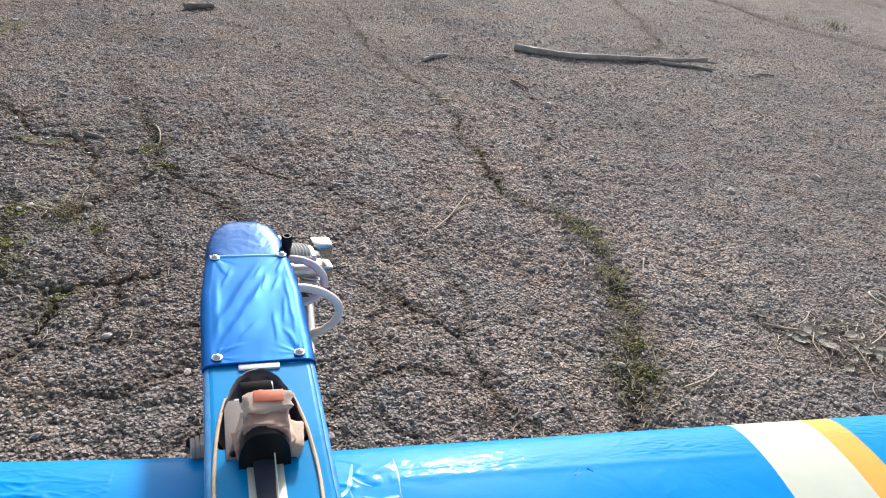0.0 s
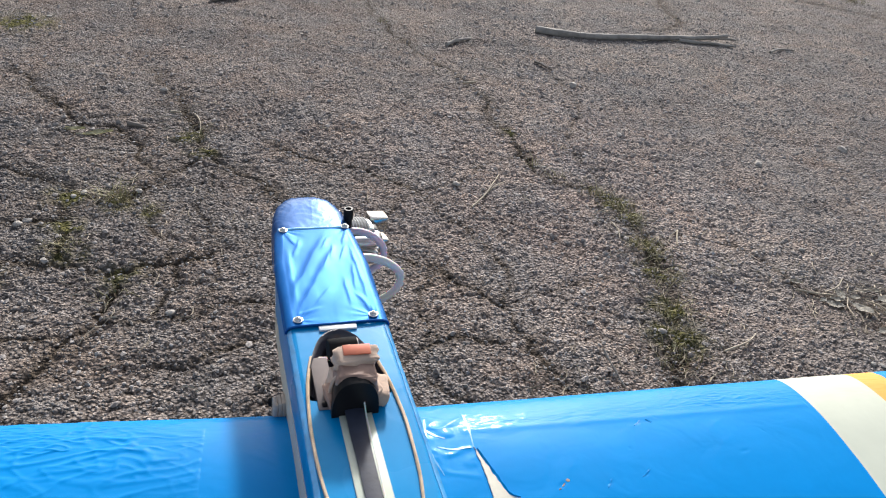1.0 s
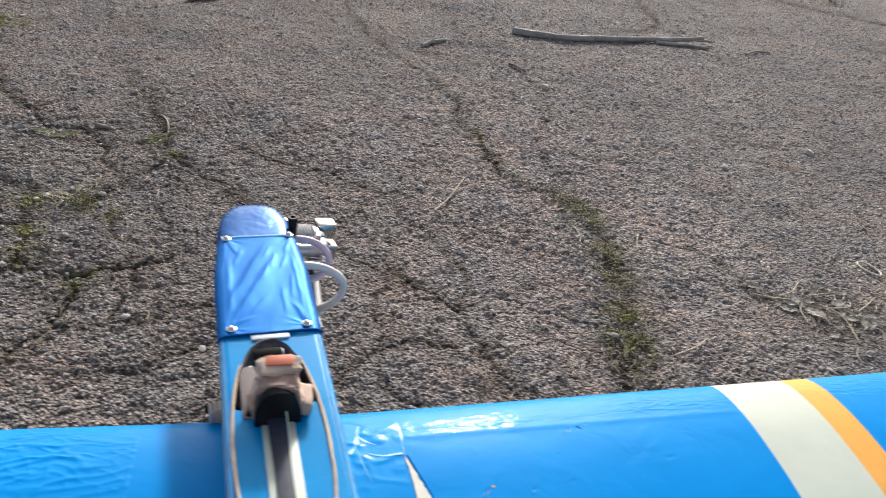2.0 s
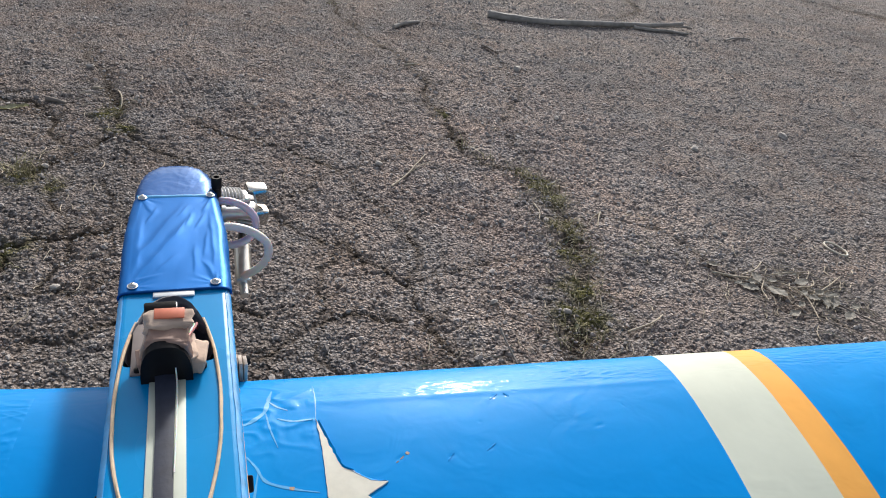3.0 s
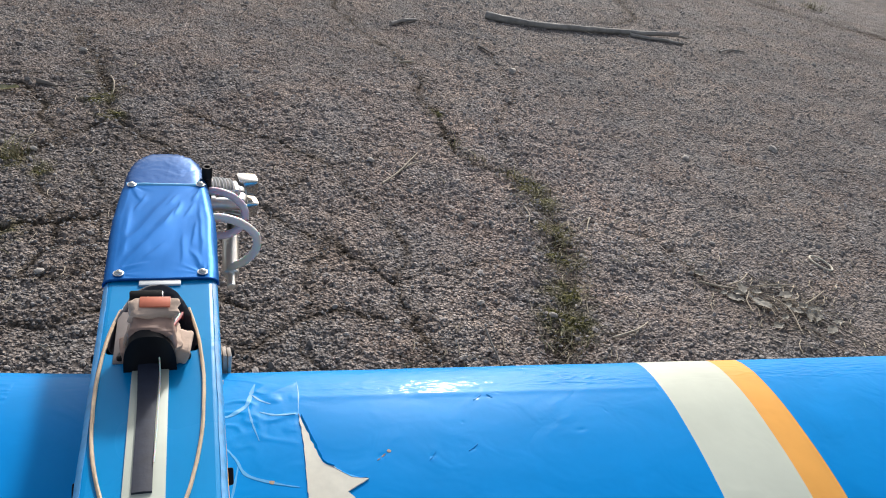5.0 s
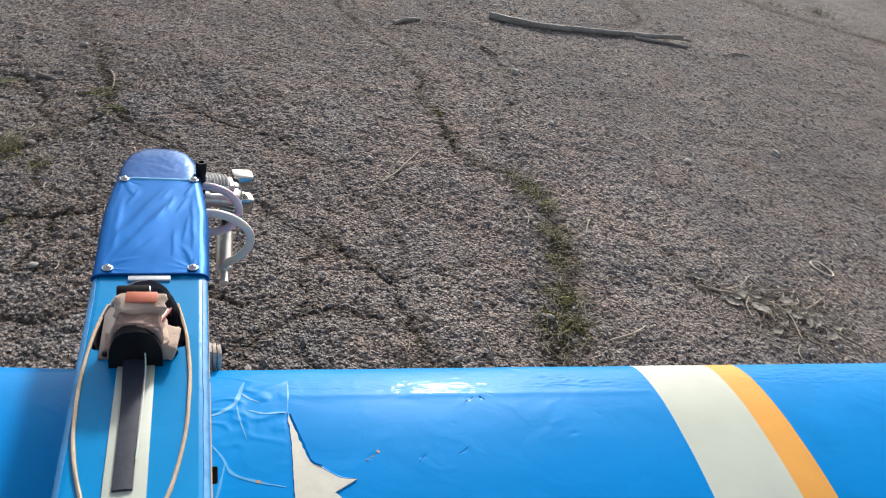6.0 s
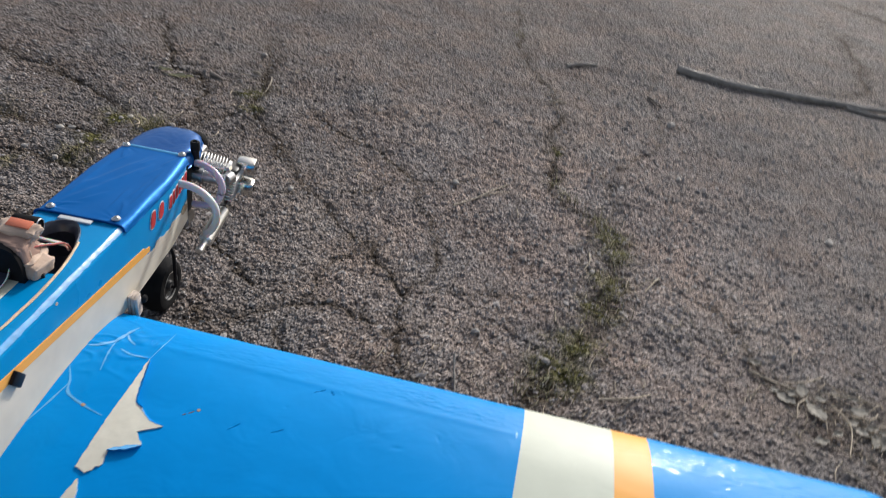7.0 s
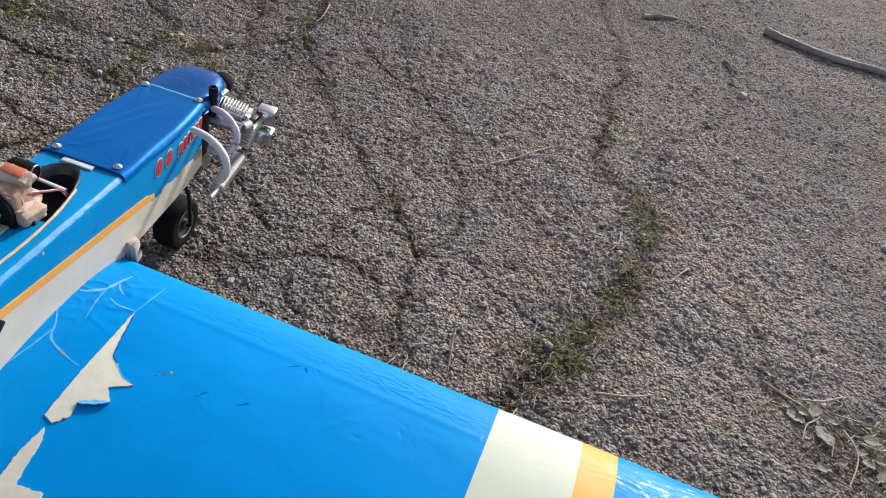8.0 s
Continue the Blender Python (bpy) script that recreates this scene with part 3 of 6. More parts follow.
def build_ground():
    xs = spaced(-0.44, 0.96, 0.0020, 1.016, 90.0)
    ys = spaced(0.0, 0.80, 0.0020, 1.0068, 90.0)
    ys = ys[(ys > -0.001) | (np.arange(len(ys)) % 6 == 0)]
    nx, ny = len(xs), len(ys)
    gx, gy = np.meshgrid(xs, ys)
    x, y = gx.ravel(), gy.ravel()
    z, tone, soil, moss = ground_relief(x, y)
    far = np.hypot(x, y)
    z = np.where(far > 8, 0.0, z)
    SHEET.update(xs=xs, ys=ys, zs=z.reshape(ny, nx))
    co = np.stack([x, y, z], 1).astype(np.float32)
    idx = np.arange(nx * ny).reshape(ny, nx)
    quads = np.stack([idx[:-1, :-1], idx[:-1, 1:], idx[1:, 1:], idx[1:, :-1]], -1).reshape(-1, 4).astype(np.int32)
    me = bpy.data.meshes.new("ground")
    me.vertices.add(len(co))
    me.vertices.foreach_set("co", co.ravel())
    me.loops.add(quads.size)
    me.loops.foreach_set("vertex_index", quads.ravel())
    me.polygons.add(len(quads))
    me.polygons.foreach_set("loop_start", np.arange(0, quads.size, 4, dtype=np.int32))
    me.polygons.foreach_set("use_smooth", np.ones(len(quads), dtype=bool))
    # paler towards the middle ground, fading outwards, with some random tone
    mid_pale = np.exp(-(((x - 0.45) / 0.55) ** 2 + ((y - 0.62) / 0.62) ** 2)) + 0.12 * value_noise(x, y, 0.3, 61) + 0.10 * value_noise(x, y, 0.09, 62)
    dusty = np.clip((x - 0.42 + 0.10 * value_noise(x, y, 0.2, 63)) / 0.35, 0, 1) * np.clip(0.50 + 0.55 * value_noise(x, y, 0.03, 64) + 0.25 * value_noise(x, y, 0.010, 65) - 0.5 * np.clip(tone - 0.62, 0, 1), 0, 0.85) * 0.36
    verge = np.exp(-(((x - 2.55) / 0.45) ** 2 + ((y - 2.62) / 0.42) ** 2))
    dusty = np.maximum(dusty, np.clip(0.6 * verge * (0.8 + 0.5 * value_noise(x, y, 0.06, 67)), 0, 0.5))
    near_litter = np.exp(-(((x - 0.82) / 0.22) ** 2 + ((y - 0.30) / 0.20) ** 2))
    dusty = np.maximum(dusty, 0.15 * near_litter * np.clip(0.75 + 0.5 * value_noise(x, y, 0.02, 66), 0, 1))
    for name, values in (("dusty", dusty), ("tone", tone), ("soil", soil), ("moss", moss), ("mid_pale", np.clip(mid_pale, 0, 1))):
        me.attributes.new(name, "FLOAT", "POINT").data.foreach_set("value", values.astype(np.float32))
    me.update()
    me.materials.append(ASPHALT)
    return tagged(new("ground", me), "cracked weathered brownish-grey asphalt with moss and soil", "ground", kind="structure")


build_ground()


def ground_z(x, y):
    """Height of the finished sheet at one place, between its four nearest corners."""
    xs, ys, zs = SHEET["xs"], SHEET["ys"], SHEET["zs"]
    i = min(max(int(np.searchsorted(xs, x)) - 1, 0), len(xs) - 2)
    j = min(max(int(np.searchsorted(ys, y)) - 1, 0), len(ys) - 2)
    f, g = (x - xs[i]) / (xs[i + 1] - xs[i]), (y - ys[j]) / (ys[j + 1] - ys[j])
    return float((zs[j, i] * (1 - f) + zs[j, i + 1] * f) * (1 - g) + (zs[j + 1, i] * (1 - f) + zs[j + 1, i + 1] * f) * g)


def stuff_mesh(name, verts, faces, material, label, category):
    me = bpy.data.meshes.new(name)
    me.from_pydata(verts, [], faces)
    me.materials.append(material)
    return tagged(new(name, me), label, category, kind="stuff")


def build_gravel():
    """Loose chips of stone lying on the asphalt, too many to count."""
    rng = np.random.default_rng(4)
    bm = bmesh.new()
    bmesh.ops.create_icosphere(bm, subdivisions=1, radius=1.0)
    base = np.array([v.co[:] for v in bm.verts])
    tris = [[v.index for v in f.verts] for f in bm.faces]
    bm.free()
    count = 40000
    x = rng.uniform(-0.75, 1.35, count)
    y = rng.random(count) ** 1.25 * 1.5 - 0.03
    keep = rng.random(count) < np.where(x > 0.62, 0.45, 0.85) * np.where(y > 0.9, 0.5, 1.0)
    x, y = x[keep], y[keep]
    size = 0.0010 + 0.0017 * rng.random(len(x)) ** 2.6 + 0.0016 * (rng.random(len(x)) < 0.03)
    # larger loose stones, thinly strewn and further out
    more = 15000
    fx, fy = rng.uniform(-1.1, 2.3, more), rng.uniform(0.02, 2.5, more)
    far_off = rng.random(more) < np.clip(0.15 + 0.7 * fy, 0, 1)
    fx, fy = fx[far_off], fy[far_off]
    more = len(fx)
    # chips lying close together on the paler, dusty part
    chips = 7500
    cx, cy = 0.45 + 1.5 * rng.random(chips) ** 1.2, 0.35 + 1.6 * rng.random(chips)
    x, y = np.concatenate([x, fx, cx]), np.concatenate([y, fy, cy])
    size = np.concatenate([size, 0.0014 + 0.0034 * rng.random(more) ** 3.5, 0.0018 + 0.0020 * rng.random(chips) ** 2])
    z = np.array([ground_z(px, py) for px, py in zip(x, y)])
    verts, faces = [], []
    n = len(x)
    shape = base[None] * (1 + 0.38 * rng.uniform(-1, 1, (n, len(base), 1)))
    shape = shape * np.stack([rng.uniform(0.8, 1.5, n), rng.uniform(0.7, 1.2, n), rng.uniform(0.55, 1.0, n)], 1)[:, None] * size[:, None, None]
    a = rng.uniform(0, 6.3, n)
    c, d = np.cos(a)[:, None], np.sin(a)[:, None]
    spun = np.stack([shape[..., 0] * c - shape[..., 1] * d + x[:, None], shape[..., 0] * d + shape[..., 1] * c + y[:, None],
                     shape[..., 2] + (z + 0.08 * size)[:, None]], -1)
    verts = spun.reshape(-1, 3).tolist()
    faces = (np.array(tris)[None] + len(base) * np.arange(n)[:, None, None]).reshape(-1, 3).tolist()
    return stuff_mesh("gravel", verts, faces, GRAVEL, "loose grey and brown stone chips on asphalt", "gravel")


def build_grass():
    """Thin blades in tufts along the wide crack and by the moss."""
    rng = np.random.default_rng(9)
    verts, faces = [], []
    spots = [(0.40, 0.74, 0.016, 22), (0.43, 0.69, 0.016, 20), (0.485, 0.635, 0.020, 60), (0.505, 0.585, 0.020, 70), (0.515, 0.54, 0.018, 60), (0.51, 0.46, 0.020, 60),
             (0.515, 0.42, 0.03, 60), (0.50, 0.37, 0.024, 50), (0.485, 0.29, 0.026, 60), (0.47, 0.24, 0.026, 60), (0.45, 0.20, 0.03, 40),
             (-0.306, 0.578, 0.020, 90), (-0.34, 0.43, 0.022, 30), (-0.26, 0.33, 0.022, 22), (-0.25, 0.54, 0.012, 20),
             (-0.59, 0.48, 0.05, 70), (2.25, 2.48, 0.05, 110), (0.175, 1.64, 0.012, 18), (2.05, 2.5, 0.04, 40), (-0.22, 0.81, 0.02, 18)]
    for cx, cy, spread, count in spots:
        for _ in range(int(count * 1.1)):
            x, y = cx + rng.normal(0, spread * 0.6), cy + rng.normal(0, spread * 0.6)
            z = ground_z(x, y) - 0.001
            a, lean, h, w = rng.uniform(0, 6.3), rng.uniform(0.3, 1.5), rng.uniform(0.008, 0.032) * (2.0 if cx > 1.5 else (1.5 if -0.31 < cx < -0.30 else 1)), rng.uniform(0.0004, 0.0009)
            d, s = np.array([math.cos(a), math.sin(a), 0]), np.array([-math.sin(a), math.cos(a), 0])
            k = len(verts)
            for t in (0, 0.4, 0.75, 1.0):
                mid = np.array([x, y, z]) + d * h * lean * t * t + np.array([0, 0, h * (t - 0.35 * lean * t * t)])
                for side in (-1, 1):
                    verts.append((mid + s * side * w * (1.05 - t)).tolist())
            faces += [[k + 2 * i, k + 2 * i + 1, k + 2 * i + 3, k + 2 * i + 2] for i in range(3)]
    return stuff_mesh("grass", verts, faces, GRASS, "short sparse olive grass growing in asphalt cracks", "grass")


def build_straw():
    """Dry stalks and needles strewn over the cracks."""
    rng = np.random.default_rng(14)
    verts, faces = [], []
    areas = [(0.48, 0.45, 0.035, 0.17, 70), (0.46, 0.2, 0.05, 0.04, 60), (0.82, 0.29, 0.07, 0.045, 150), (0.95, 0.2, 0.08, 0.05, 70), (0.90, 0.36, 0.08, 0.05, 40), (0.62, 0.44, 0.06, 0.06, 24), (0.29, 0.15, 0.03, 0.03, 26),
             (-0.22, 0.82, 0.04, 0.08, 22), (-0.3, 0.52, 0.08, 0.12, 36), (0.3, 0.6, 0.5, 0.5, 60), (-0.23, 0.3, 0.05, 0.05, 24)]
    for cx, cy, sx, sy, count in areas:
        for _ in range(count):
            x, y, a, n = cx + rng.normal(0, sx), cy + rng.normal(0, sy), rng.uniform(0, 6.3), rng.uniform(0.006, 0.030)
            r, bend = rng.uniform(0.0004, 0.0010), rng.uniform(-0.9, 0.9)
            k = len(verts)
            for t in (0, 0.33, 0.66, 1.0):
                b = a + bend * t
                px, py = x + math.cos(b) * n * t, y + math.sin(b) * n * t
                pz = ground_z(px, py) + 0.0016 + rng.uniform(0, 0.0012)
                s = np.array([-math.sin(b), math.cos(b)]) * r
                verts += [[px - s[0], py - s[1], pz], [px + s[0], py + s[1], pz], [px, py, pz + 1.4 * r]]
            for i in range(3):
                p, q = k + 3 * i, k + 3 * i + 3
                faces += [[p, p + 1, q + 1, q], [p + 1, p + 2, q + 2, q + 1], [p + 2, p, q, q + 2]]
    return stuff_mesh("dry_straw", verts, faces, STRAW, "dry pale stalks and needles strewn on asphalt", "straw")


def twig(name, course, radius, material, label, category="twig", lift=0.3, forks=(), group=""):
    """A crooked, tapering twig lying on the ground, with side shoots."""
    bm = bmesh.new()
    for line, r in [(course, radius)] + list(forks):
        pts = smooth_path([(x, y, ground_z(x, y) + r * 0.8 + h) for x, y, h in line], 6)
        pts = [p + Vector((noise.noise(p * 30), noise.noise(p * 30 + Vector((7, 0, 0))), 0)) * r * lift for p in pts]
        tube(bm, pts, lambda t, r=r: r * (1.05 - 0.45 * t), 9, wobble=0.35)
    return tagged(mesh_object(name, bm, material, 60), label, category, group)


def build_litter():
    twig("stick", [(0.63, 1.655, 0), (0.74, 1.625, 0), (0.84, 1.625, 0), (1.04, 1.67, 0), (1.16, 1.675, 0.006), (1.26, 1.690, 0.012)], 0.0105, WOOD_GREY,
         "long weathered grey stick with a split end on asphalt", "stick",
         forks=[([(1.09, 1.662, 0.001), (1.15, 1.656, 0), (1.20, 1.648, 0), (1.262, 1.640, 0)], 0.0055), ([(1.23, 1.684, 0.010), (1.27, 1.690, 0.009), (1.295, 1.690, 0.007)], 0.0045)])
    twig("twig", [(0.335, 1.465, 0), (0.37, 1.50, 0), (0.412, 1.53, 0)], 0.0055, WOOD_GREY, "short weathered grey twig on asphalt")
    twig("twig", [(1.37, 1.61, 0), (1.42, 1.645, 0.002), (1.48, 1.655, 0)], 0.0034, WOOD_GREY, "thin grey dry twig beside the stick")
    twig("twig", [(0.245, 0.575, 0), (0.275, 0.615, 0.001), (0.295, 0.65, 0.003), (0.315, 0.692, 0.002)], 0.0017, STRAW, "forked pale dry stalk on asphalt",
         forks=[([(0.285, 0.63, 0.001), (0.30, 0.648, 0.002), (0.322, 0.668, 0.001)], 0.0012)])
    twig("twig", [(0.338, 0.188, 0.018), (0.343, 0.17, 0.010), (0.353, 0.14, 0.001)], 0.0016, WOOD_GREY, "thin dark stalk leaning up from the asphalt")
    twig("twig", [(-0.30, 1.72, 0), (-0.265, 1.735, 0), (-0.225, 1.75, 0)], 0.010, WOOD_BROWN, "stubby weathered piece of stick on asphalt")
    twig("twig", [(-0.345, 0.85, 0), (-0.325, 0.842, 0), (-0.308, 0.832, 0)], 0.0045, WOOD_BROWN, "small chip of brown wood on asphalt")
    twig("twig", [(-0.235, 0.905, 0), (-0.222, 0.87, 0.002), (-0.218, 0.83, 0.001), (-0.226, 0.79, 0)], 0.0014, STRAW, "curled dry root in an asphalt crack")
    twig("twig", [(0.703, 0.346, 0.002), (0.732, 0.337, 0.004), (0.756, 0.327, 0.004), (0.775, 0.312, 0.002)], 0.0017, STRAW, "bent pale twig in a heap of litter")
    twig("twig", [(0.748, 0.340, 0.004), (0.770, 0.347, 0.006), (0.786, 0.360, 0.005), (0.803, 0.377, 0.003)], 0.0014, STRAW, "curved pale twig lying over leaf litter")
    twig("twig", [(0.806, 0.322, 0.004), (0.816, 0.299, 0.006), (0.819, 0.275, 0.004), (0.807, 0.227, 0.002)], 0.0012, STRAW, "thin curved dry twig in litter")
    twig("twig", [(0.828, 0.313, 0.003), (0.847, 0.312, 0.004), (0.858, 0.319, 0.004), (0.865, 0.332, 0.003)], 0.0012, STRAW, "short hooked dry twig in litter")
    twig("twig", [(0.861, 0.304, 0.003), (0.885, 0.318, 0.004), (0.916, 0.339, 0.003)], 0.0013, STRAW, "dry twig with a side shoot in litter", forks=[([(0.885, 0.318, 0.004), (0.893, 0.332, 0.004)], 0.0010)])
    twig("twig", [(0.776, 0.323, 0.005), (0.768, 0.312, 0.006), (0.760, 0.302, 0.004)], 0.0012, STRAW, "short pale twig across a leaf")
    twig("twig", [(0.760, 0.302, 0.004), (0.757, 0.288, 0.004), (0.755, 0.272, 0.002)], 0.0009, STRAW, "thin pale stalk beside a dead leaf")
    twig("twig", [(0.792, 0.293, 0.004), (0.790, 0.268, 0.003)], 0.0008, STRAW, "thin stalk of a dead leaf")
    twig("twig", [(0.789, 0.234, 0.002), (0.808, 0.230, 0.003), (0.826, 0.215, 0.003), (0.843, 0.195, 0.002)], 0.0009, WOOD_BROWN, "thin brown stem in litter")
    twig("twig", [(0.776, 0.420, 0.002), (0.768, 0.405, 0.003), (0.766, 0.388, 0.002)], 0.0008, STRAW, "tiny dry stalk on asphalt")
    twig("twig", [(0.585, 0.515, 0.002), (0.575, 0.495, 0.003), (0.565, 0.47, 0.001)], 0.0014, STRAW, "pale dry grass stalk beside the crack",
         forks=[([(0.585, 0.515, 0.001), (0.568, 0.50, 0.002), (0.552, 0.478, 0.001)], 0.0012)])
    twig("twig", [(0.475, 0.535, 0.002), (0.478, 0.51, 0.002), (0.472, 0.485, 0.001)], 0.0013, STRAW, "pale dry stalk at the crack's edge")
    twig("twig", [(0.515, 0.205, 0.003), (0.55, 0.215, 0.005), (0.575, 0.235, 0.002)], 0.0015, STRAW, "thin dry stalk near the wide crack")
    twig("twig", [(0.788, 0.341, 0.004), (0.822, 0.345, 0.006), (0.869, 0.351, 0.004)], 0.0011, STRAW, "long thin dry twig in litter")
    twig("twig", [(0.805, 0.378, 0.003), (0.810, 0.366, 0.004), (0.815, 0.355, 0.003)], 0.0010, WOOD_BROWN, "short dark twig in litter")
    twig("twig", [(0.329, 1.162, 0.001), (0.347, 1.172, 0.002), (0.366, 1.180, 0.001)], 0.0026, STRAW, "short pale dry stick in a crack")
    twig("twig", [(0.553, 1.358, 0.001), (0.565, 1.340, 0.002), (0.577, 1.322, 0.001)], 0.0030, WOOD_BROWN, "small brown twig on asphalt")
    twig("twig", [(-0.280, 0.913, 0.001), (-0.272, 0.911, 0.001), (-0.262, 0.907, 0.001)], 0.0026, STRAW, "small pale splinter of wood on asphalt")
    twig("twig", [(0.86, 0.27, 0.003), (0.89, 0.225, 0.004), (0.915, 0.20, 0.003), (0.93, 0.17, 0.002)], 0.0012, WOOD_BROWN, "long dry stem in litter")

    def leaf(x, y, turn, size, material, label, curl=0.3, tip=0.0):
        bm = bmesh.new()
        rows = []
        for i in range(15):
            t = i / 14
            w = size * (0.32 if material is BROWN_LEAF else 0.15) * math.sin(math.pi * min(1, t * 0.93 + 0.05)) ** 0.7
            row = []
            for k in range(-4, 5):
                q = k / 4
                edge = w * (1 + 0.55 * noise.noise(Vector((t * 6.5, (3 if q > 0 else 8) + turn, size * 40)))) if abs(k) > 2 else w
                row.append(Vector(((t - 0.5) * size + 0.06 * size * noise.noise(Vector((q * 3, t * 5, turn))), q * edge,
                                   curl * size * (q * q * 0.4 + 0.3 * (t - 0.4) ** 2) + 0.05 * size * noise.noise(Vector((t * 5, q * 2.5, turn * 1.3))))))
            rows.append(row)
        grid_mesh(bm, rows)
        bmesh.ops.solidify(bm, geom=bm.faces[:], thickness=0.0006)
        rod(bm, (-0.5 * size, 0, 0.02 * size), (-0.72 * size, 0.03 * size, 0.06 * size), 0.0008, 0.0006, 6)
        ob = tagged(mesh_object("leaf", bm, material, 70), label, "leaf")
        ob.matrix_world = Matrix.Translation((x, y, ground_z(x, y) + 0.0035 + tip)) @ pose(0, 0, 0, 4, -6, turn)

    leaf(0.781, 0.294, -62, 0.031, BROWN_LEAF, "pale grey-brown ragged dead leaf in litter", 0.10, 0.002)
    leaf(0.747, 0.310, -40, 0.026, BROWN_LEAF, "small crumpled pale brown leaf in litter", 0.12)
    leaf(0.770, 0.334, 75, 0.024, BROWN_LEAF, "dry pale leaf fragment in litter", 0.15, 0.001)
    leaf(0.840, 0.324, 10, 0.024, BROWN_LEAF, "dry pale leaf lying in litter", 0.12)
    leaf(0.779, 0.243, 15, 0.018, BROWN_LEAF, "torn scrap of dead leaf", 0.15)
    for x, y, turn, size in ((0.825, 0.294, 30, 0.016), (0.833, 0.281, -35, 0.018), (0.848, 0.272, 70, 0.022), (0.793, 0.328, 5, 0.015), (0.757, 0.322, 50, 0.014), (0.870, 0.290, -15, 0.020),
                             (0.735, 0.322, 20, 0.012), (0.862, 0.238, 35, 0.022), (0.815, 0.345, -70, 0.013), (0.890, 0.262, 12, 0.016)):
        leaf(x, y, turn, size, BROWN_LEAF, "small dry leaf scrap in litter", 0.14, 0.001)
    for x, y, turn, size in ((0.755, 0.318, -30, 0.015), (0.713, 0.363, -35, 0.018), (0.858, 0.270, 60, 0.024), (0.846, 0.290, 20, 0.016), (0.800, 0.262, 40, 0.014), (0.835, 0.345, -20, 0.018)):
        leaf(x, y, turn, size, BROWN_LEAF, "curled pale dead leaf in litter", 0.30, 0.002)
    leaf(0.452, 0.222, 70, 0.020, GREEN_LEAF, "small yellowish leaf beside the crack", 0.3)
    leaf(-0.385, 0.805, 8, 0.050, GREEN_LEAF, "withered yellow-green leaf on asphalt", 0.12)
    leaf(-0.425, 0.812, -12, 0.040, GREEN_LEAF, "narrow withered green leaf on asphalt", 0.15)

    bm = bmesh.new()
    ring = []
    for k in range(28):
        a = 2 * math.pi * k / 28
        x, y = 0.969 + 0.0125 * math.cos(a) - 0.005 * math.sin(a), 0.427 + 0.0205 * math.sin(a)
        ring.append((x, y, ground_z(x, y) + 0.0022))
    level = max(p[2] for p in ring) - 0.0012
    ring = [(p[0], p[1], 0.7 * level + 0.3 * p[2]) for p in ring]
    tube(bm, ring, 0.0016, 8, closed=True)
    tagged(mesh_object("rubber_band", bm, BAND), "pale loop of rubber band lying on asphalt", "rubber band")

    def stone(x, y, size, material, label, seed):
        bm = bmesh.new()
        bmesh.ops.create_icosphere(bm, subdivisions=2, radius=1)
        for v in bm.verts:
            v.co *= 1 + 0.35 * noise.noise(v.co * 1.3 + Vector((seed * 9.1, 0, 0)))
            v.co = Vector((v.co.x * size, v.co.y * size * 0.75, v.co.z * size * 0.55))
        ob = tagged(mesh_object("stone", bm, material, 30), label, "stone", "loose stones on the asphalt")
        ob.matrix_world = Matrix.Translation((x, y, ground_z(x, y) + size * 0.25)) @ pose(0, 0, 0, 0, 0, seed * 47)

    for k, (x, y, size, material, label) in enumerate([
            (0.608, 1.199, 0.012, PALE_STONE, "pale flat stone on asphalt"), (1.143, 0.89, 0.013, PALE_STONE, "rounded brown stone on asphalt"),
            (0.229, 0.649, 0.007, PALE_STONE, "small brown angular stone"), (-0.309, 1.021, 0.008, PALE_STONE, "small white stone on asphalt"),
            (0.89, 0.80, 0.010, PALE_STONE, "flat pale stone on asphalt"), (-0.004, 0.487, 0.006, PALE_STONE, "small pinkish stone on asphalt"),
            (-0.28, 0.60, 0.006, PALE_STONE, "small white stone in moss"), (-0.185, 0.285, 0.006, PALE_STONE, "white angular stone on asphalt"),
            (-0.42, 0.49, 0.007, PALE_STONE, "pale stone near the moss"), (0.70, 0.62, 0.005, PALE_STONE, "small pale stone chip"),
            (0.445, 0.245, 0.006, PALE_STONE, "pale stone at the crack's edge"), (0.35, 0.265, 0.006, PALE_STONE, "small grey stone on asphalt"),
            (0.715, 0.176, 0.0045, PALE_STONE, "pale grey stone beside the wing"), (0.726, 0.172, 0.0050, PALE_STONE, "pale angular stone beside the wing"), (0.740, 0.170, 0.0050, PALE_STONE, "long pale stone beside the wing"),
            (-0.414, 0.511, 0.007, PALE_STONE, "white stone at a crack's edge"), (-0.358, 0.593, 0.006, PALE_STONE, "white stone chip in moss"), (-0.371, 0.584, 0.005, PALE_STONE, "small white stone in a crack"),
            (0.784, 0.463, 0.005, PALE_STONE, "small white stone chip"), (1.697, 1.604, 0.010, PALE_STONE, "white stone on dusty asphalt"),
            (0.62, 0.90, 0.007, PALE_STONE, "small stone beside a crack"), (-0.36, 0.40, 0.006, PALE_STONE, "light stone beside the crack")]):
        stone(x, y, size, material, label, k + 1)


# ---- model aeroplane ----
plane = new("model_airplane")
plane.matrix_world = pose(0.003, 0, 0, 0, 0, 7.5)
tagged(plane, "blue model aeroplane with cream and orange stripes parked on asphalt", "model airplane")
TOP = 0.211


def half_width(y):
    if y > 0.09:
        return 0.0412 - 0.0049 * (y - 0.09) / 0.056
    return 0.0412 if y > -0.3 else 0.0412 - 0.029 * (-0.3 - y) / 0.45


